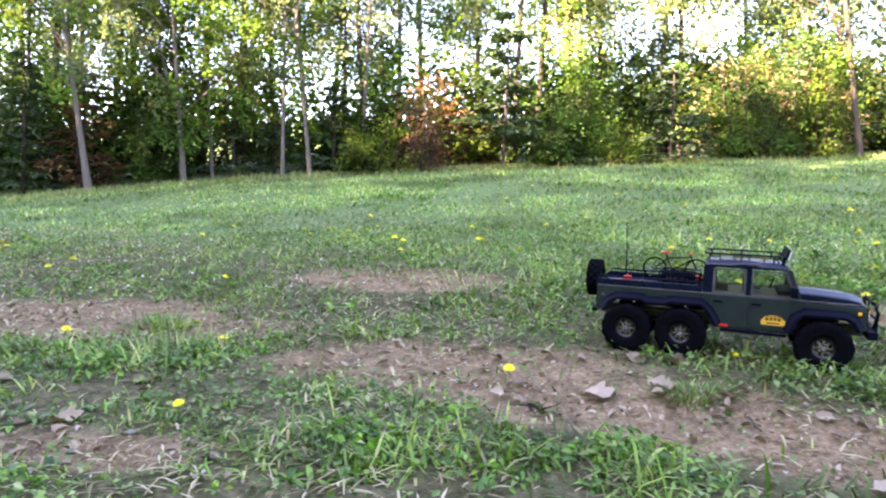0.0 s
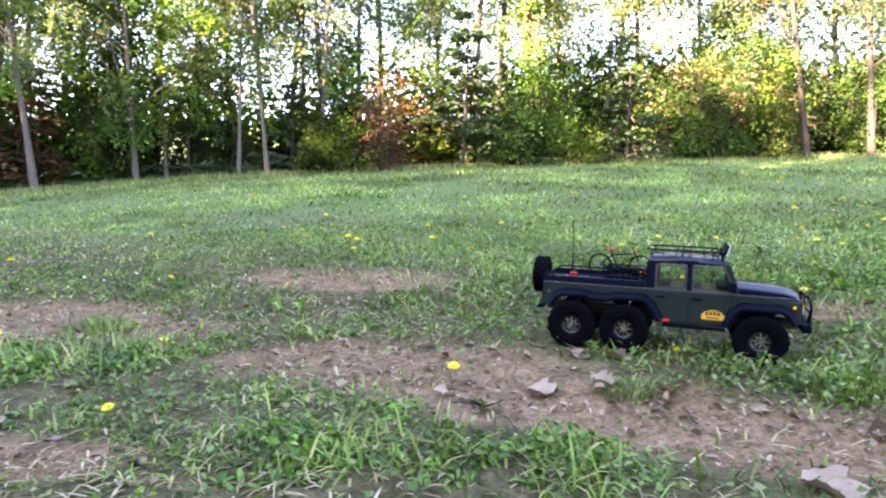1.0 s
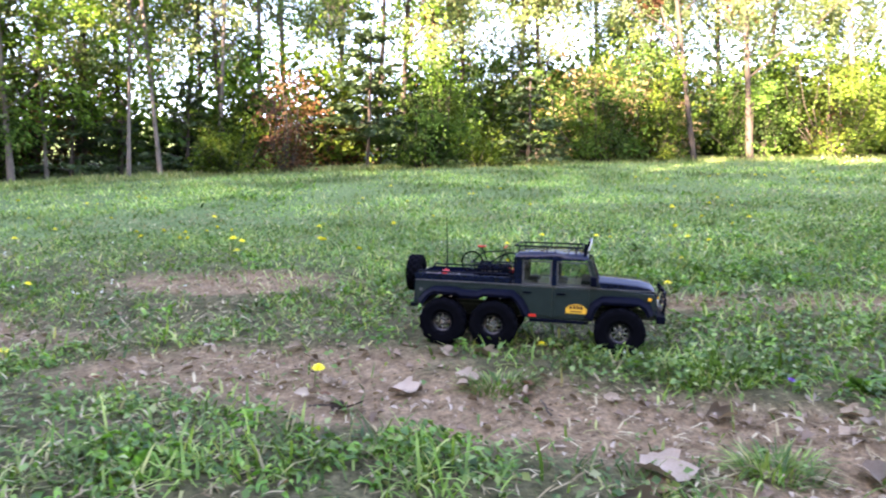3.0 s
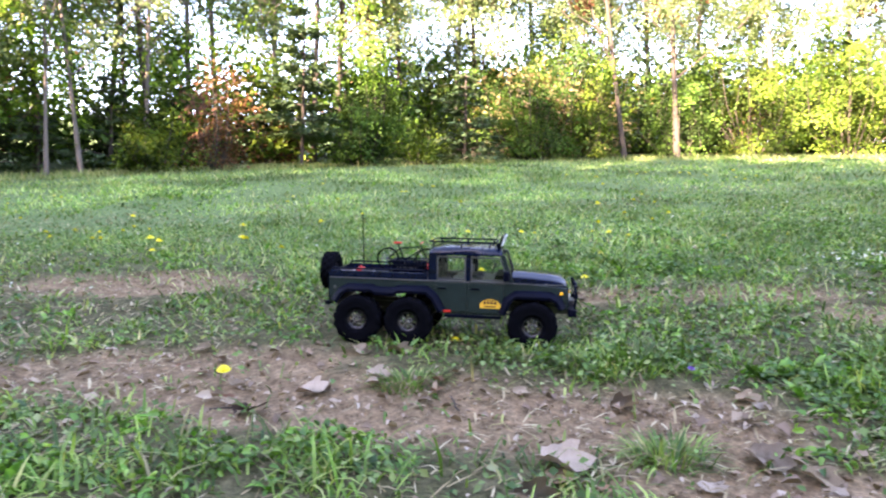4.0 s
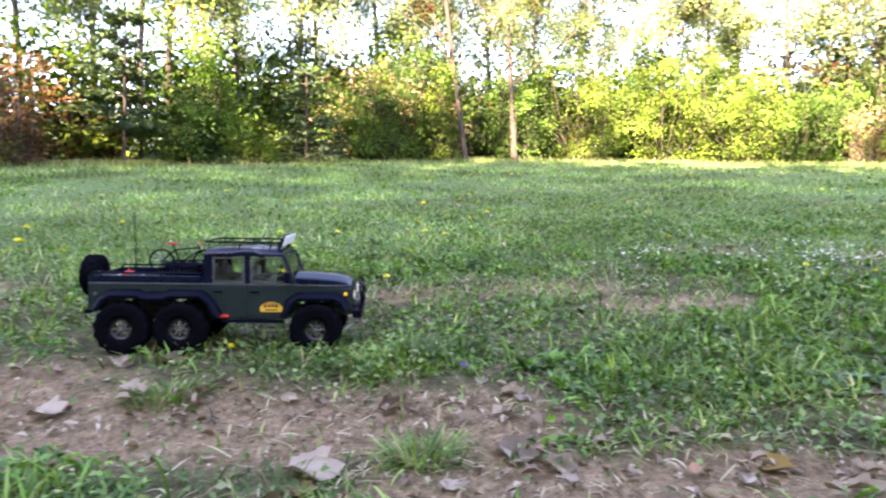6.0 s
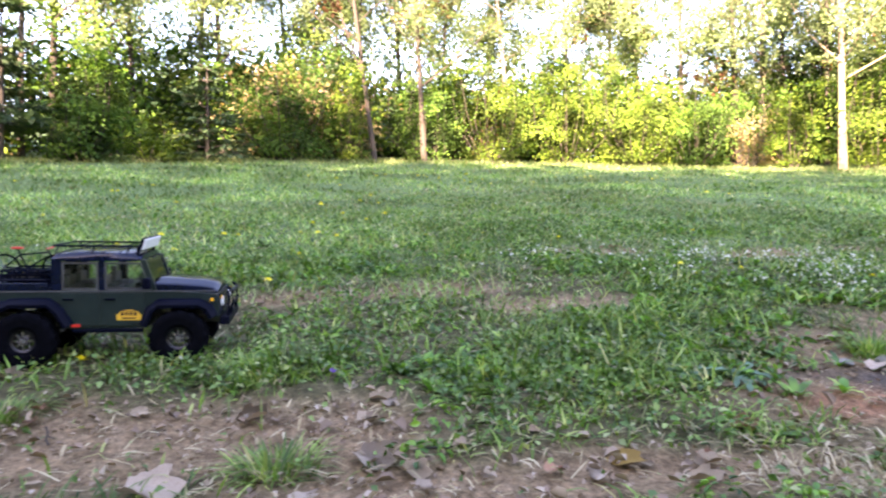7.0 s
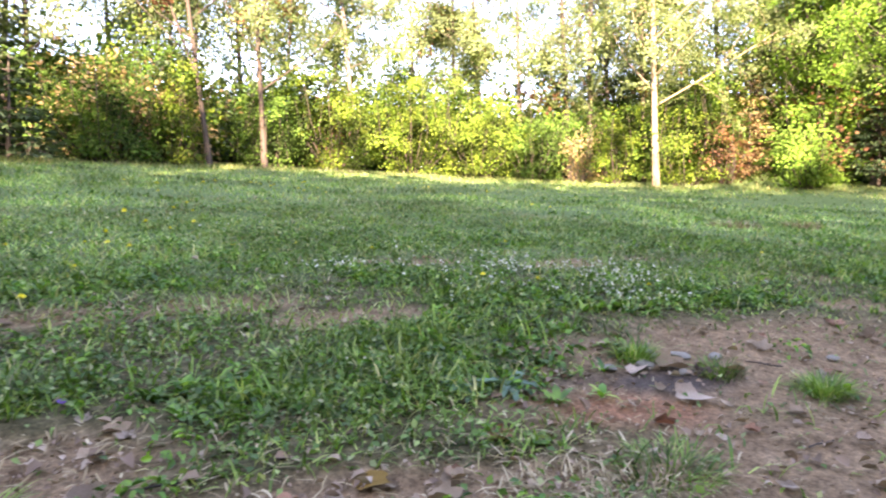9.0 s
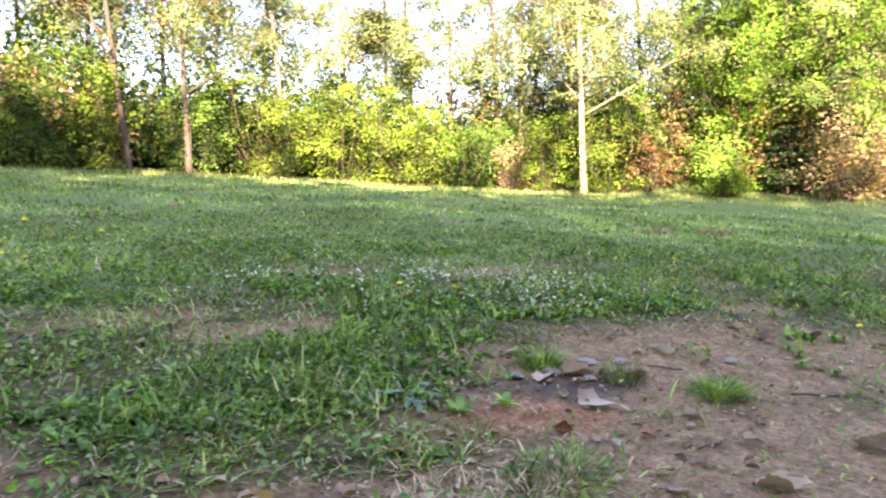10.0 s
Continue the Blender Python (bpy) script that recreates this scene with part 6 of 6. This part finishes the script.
def make_litter():
    # crumbs of leaf and bark on the trodden soil
    x, y = scatter(42000, -2.2, 3.6, -0.1, 2.6, lambda x, y: np.clip(0.12 + 0.75 * bareness(x, y) + 0.4 * fuzz(x, y, 5, 41), 0.02, 1) * np.clip(1.2 - 0.3 * y, 0.15, 1) * np.clip(1.6 - 0.6 * x, 0.2, 1))
    n = len(x)
    s = rng.uniform(0.004, 0.014, n) * np.where(rng.random(n) < 0.10, 2.0, 1)
    V, T = leaves(np.stack([x, y, height(x, y) + 0.002], 1), s, rng.normal(0, 0.35, (n, 3)) + (0, 0, 1), rng.normal(0, 1, (n, 3)), 0.7, 0.25)
    x, y = scatter(5200, -2.2, 3.4, -0.1, 2.2, lambda x, y: np.clip(0.06 + 0.5 * bareness(x, y) + 0.35 * fuzz(x, y, 4, 43), 0.02, 1) * np.clip(1.2 - 0.3 * y, 0.15, 1) * np.clip(1.6 - 0.6 * x, 0.2, 1))
    n = len(x)
    scraps = leaves(np.stack([x, y, height(x, y) + 0.004], 1), rng.uniform(0.012, 0.032, n), rng.normal(0, 0.4, (n, 3)) + (0, 0, 1), rng.normal(0, 1, (n, 3)), 0.75, 0.3)
    V, T = join([(V, T), scraps])
    stuff("leaf_litter", V, T, LITTER, "brown and grey crumbs of dead leaves", "leaf litter")
    # clods of earth
    x, y = scatter(4200, -2.0, 3.4, 0.0, 2.2, lambda x, y: np.clip(0.05 + 0.8 * bareness(x, y), 0, 1) * np.clip(1.3 - 0.35 * y, 0.1, 1))
    n = len(x)
    r = rng.uniform(0.0015, 0.005, n) * np.where(rng.random(n) < 0.05, 2.2, 1)
    oct_v = np.array([(1, 0, 0), (0, 1, 0), (-1, 0, 0), (0, -1, 0), (0, 0, 0.7), (0, 0, -0.6)], float)
    P = np.stack([x, y, height(x, y)], 1)
    V = P[:, None] + r[:, None, None] * oct_v[None] * rng.uniform(0.6, 1.4, (n, 6, 1))
    T = repeat_tris(n, 6, [(0, 1, 4), (1, 2, 4), (2, 3, 4), (3, 0, 4), (1, 0, 5), (2, 1, 5), (3, 2, 5), (0, 3, 5)])
    ob = stuff("earth_crumbs", V, T, EARTH, "small clods and grit on trodden soil", "clods")
    # pale dead grass in the sward
    x, y = scatter(66000, -3.0, 5.0, 0.2, 4.6, lambda x, y: np.clip(0.36 + 0.9 * fuzz(x, y, 2.3, 51), 0.03, 1) * np.clip(1.2 - 0.14 * y, 0.3, 1))
    n = len(x)
    V, T = blades(np.stack([x, y, height(x, y) + rng.uniform(0, 0.012, n)], 1), rng.uniform(0.015, 0.045, n) * (1 + 0.15 * y), rng.uniform(0.0018, 0.0038, n) * (1 + 0.25 * y), rng.uniform(0, 6.28, n), rng.uniform(1.0, 1.5, n), rng.uniform(0, 0.5, n), (0.0, 0.55), (0.8, 1.0))
    stuff("dead_grass", V, T, STRAW, "pale dead grass in the sward", "dead grass")
    # tufts of longer grass, each in its own place
    for cx, cy, r0, n, L in ((0.875, 0.888, 0.05, 170, 0.062), (1.739, 0.339, 0.11, 480, 0.042), (2.388, 0.251, 0.06, 350, 0.07), (2.23, 0.639, 0.06, 300, 0.065), (2.32, 0.457, 0.07, 200, 0.045), (0.535, 1.287, 0.07, 260, 0.045), (1.007, 1.252, 0.14, 420, 0.065), (1.557, 1.022, 0.24, 420, 0.055), (-0.851, 1.909, 0.10, 300, 0.06)):
        a, d = rng.uniform(0, 6.28, n), np.sqrt(rng.random(n)) * r0
        x, y = cx + d * np.cos(a), cy + 0.7 * d * np.sin(a)
        V, T = blades(np.stack([x, y, height(x, y) - 0.01], 1), L * rng.uniform(0.5, 1.2, n), rng.uniform(0.002, 0.0042, n), a + rng.normal(0, 0.5, n), 0.1 + 0.5 * d / r0 + rng.normal(0, 0.1, n), rng.uniform(0.2, 1.0, n))
        stuff("grass_tuft", V, T, GRASS, "tuft of longer green grass", "grass")
    # dry yellow grass beside the green tuft
    for cx, cy, r0, n, big in ((1.528, 0.417, 0.10, 260, 1.0), (1.624, 0.344, 0.07, 130, 1.0), (5.82, 1.59, 0.22, 700, 2.1), (6.40, 1.27, 0.18, 600, 2.1)):
        a, d = rng.uniform(0, 6.28, n), np.sqrt(rng.random(n)) * r0
        x, y = cx + d * np.cos(a), cy + 0.7 * d * np.sin(a)
        V, T = blades(np.stack([x, y, height(x, y) - 0.006], 1), big * rng.uniform(0.02, 0.055, n), big * rng.uniform(0.0018, 0.0036, n), a + rng.normal(0, 0.8, n), rng.uniform(0.3, 1.3, n), rng.uniform(0.2, 1.0, n))
        stuff("dry_tuft", V, T, STRAW, "tuft of dry straw-yellow grass", "dry grass")
    # seed-bearing stalks that stand above the sward
    n = 34
    x, y = rng.uniform(1.25, 2.1, n), rng.uniform(0.75, 1.15, n)
    P = np.stack([x, y, height(x, y)], 1)
    L = rng.uniform(0.09, 0.16, n)
    az, ln, bd = rng.uniform(0, 6.28, n), rng.uniform(0, 0.25, n), rng.uniform(0, 0.3, n)
    parts = [blades(P, L, np.full(n, 0.0022), az, ln, bd)]
    a = ln + bd
    top = P + (L * 0.8)[:, None] * np.stack([np.sin(a) * np.cos(az), np.sin(a) * np.sin(az), np.cos(a)], 1)
    for k in range(14):
        parts.append(leaves(top + rng.normal(0, 1, (n, 3)) * (0.002, 0.002, 0.012), np.full(n, 0.009), rng.normal(0, 1, (n, 3)), rng.normal(0, 0.5, (n, 3)) + (0, 0, 1), 0.5))
    V, T = join(parts)
    stuff("seed_stalks", V, T, CLOVER, "pale green seed stalks above the grass", "grass")


def make_twigs():
    for x, y, ln, turn in ((2.585, 0.073, 0.13, -25), (2.463, 0.403, 0.09, -35), (1.111, 0.804, 0.08, 20), (0.599, 1.167, 0.07, -60), (-0.386, 1.097, 0.09, 10), (2.052, 0.183, 0.08, 5), (0.189, 1.258, 0.07, 12)):
        tw = tagged(new("twig"), "thin dry brown twig on bare soil", "twig", "fallen twigs")
        bm = pipe([(-0.5, 0, 0.02), (-0.15, 0.03, 0.03), (0.2, -0.02, 0.02), (0.5, 0.02, 0.03)], 0.022, 6)
        part("shoot", bm, DARKBARK, tw)
        part("side_shoot", pipe([(0.0, 0.005, 0.025), (0.15, 0.08, 0.03), (0.22, 0.14, 0.025)], 0.012, 5), DARKBARK, tw)
        lay(tw, x, y, ln, turn)


STONE = dead_leaf_material("grey stone", (0.14, 0.138, 0.115), (0.27, 0.265, 0.225))


def make_stones():
    for i, (x, y, size, flat, turn) in enumerate(((2.188, 0.594, 0.055, 0.45, 10), (2.274, 0.62, 0.045, 0.5, 60), (2.341, 0.571, 0.06, 0.35, -25), (2.225, 0.512, 0.035, 0.5, 40), (2.099, 0.64, 0.04, 0.4, -10), (2.417, 0.507, 0.05, 0.4, 20), (2.686, 0.294, 0.04, 0.45, 0), (-0.581, 1.015, 0.025, 0.5, 0), (-0.525, 1.098, 0.02, 0.5, 30))):
        r = np.random.default_rng(50 + i)
        bm = bmesh.new()
        bmesh.ops.create_icosphere(bm, subdivisions=2, radius=0.5)
        cut = [Vector(r.normal(0, 1, 3)).normalized() for k in range(7)]
        for v in bm.verts:
            for n in cut:
                d = v.co.dot(n)
                if d > 0.36:
                    v.co -= n * (d - 0.36) * 0.85
            v.co += Vector(r.normal(0, 0.012, 3))
        me = bpy.data.meshes.new("stone")
        bm.to_mesh(me)
        bm.free()
        me.materials.append(STONE)
        ob = tagged(new("stone", me), "flat grey stone on the bare soil", "stone", "stones on the soil")
        lay(ob, x, y, size, turn)
        ob.matrix_world = ob.matrix_world @ Matrix.Diagonal((1, 0.75, flat, 1))


THISTLE = leaf_material("blue-green thistle leaf", [(0.0, (0.07, 0.16, 0.095)), (0.6, (0.115, 0.225, 0.145)), (1.0, (0.18, 0.29, 0.20))], 0.25, 0.5, 0.4, 0.2, 20.0)


def thistle(x, y, size, seed):
    """A rosette of long lobed leaves, each with a folded midrib and wavy edge."""
    r = np.random.default_rng(seed)
    root = tagged(new("thistle"), "blue-green thistle rosette among the grass", "weed", "thistles in the grass")
    root.location = (x, y, float(height(x, y)))
    for k in range(9):
        az, ln, lean = 0.7 * k + r.normal(0, 0.2), size * r.uniform(0.7, 1.15), r.uniform(0.5, 1.0)
        d, side = np.array([math.cos(az), math.sin(az), 0]), np.array([-math.sin(az), math.cos(az), 0])
        V, T = [], []
        for i in range(9):
            u = i / 8
            a = lean + 0.9 * u
            c = d * ln * u * math.sin(a) + np.array([0, 0, ln * u * math.cos(a) - 0.004])
            w = ln * 0.16 * math.sin(math.pi * min(1, 0.08 + 0.9 * u)) ** 0.7 * (1.2 if i % 2 else 0.65)
            lift = np.array([0, 0, w * 0.45])
            V += [c - side * w + lift, c, c + side * w + lift]
            if i:
                b = 3 * i
                T += [(b - 3, b - 2, b + 1), (b - 3, b + 1, b), (b - 2, b - 1, b + 2), (b - 2, b + 2, b + 1)]
        tri_mesh("leaf", V, T, THISTLE, root)
    return root


thistle(1.803, 0.716, 0.085, 1)
thistle(1.727, 0.782, 0.065, 2)

rng = np.random.default_rng(505)
make_stones()
make_fallen_leaves()
make_flowers()
make_litter()
make_twigs()
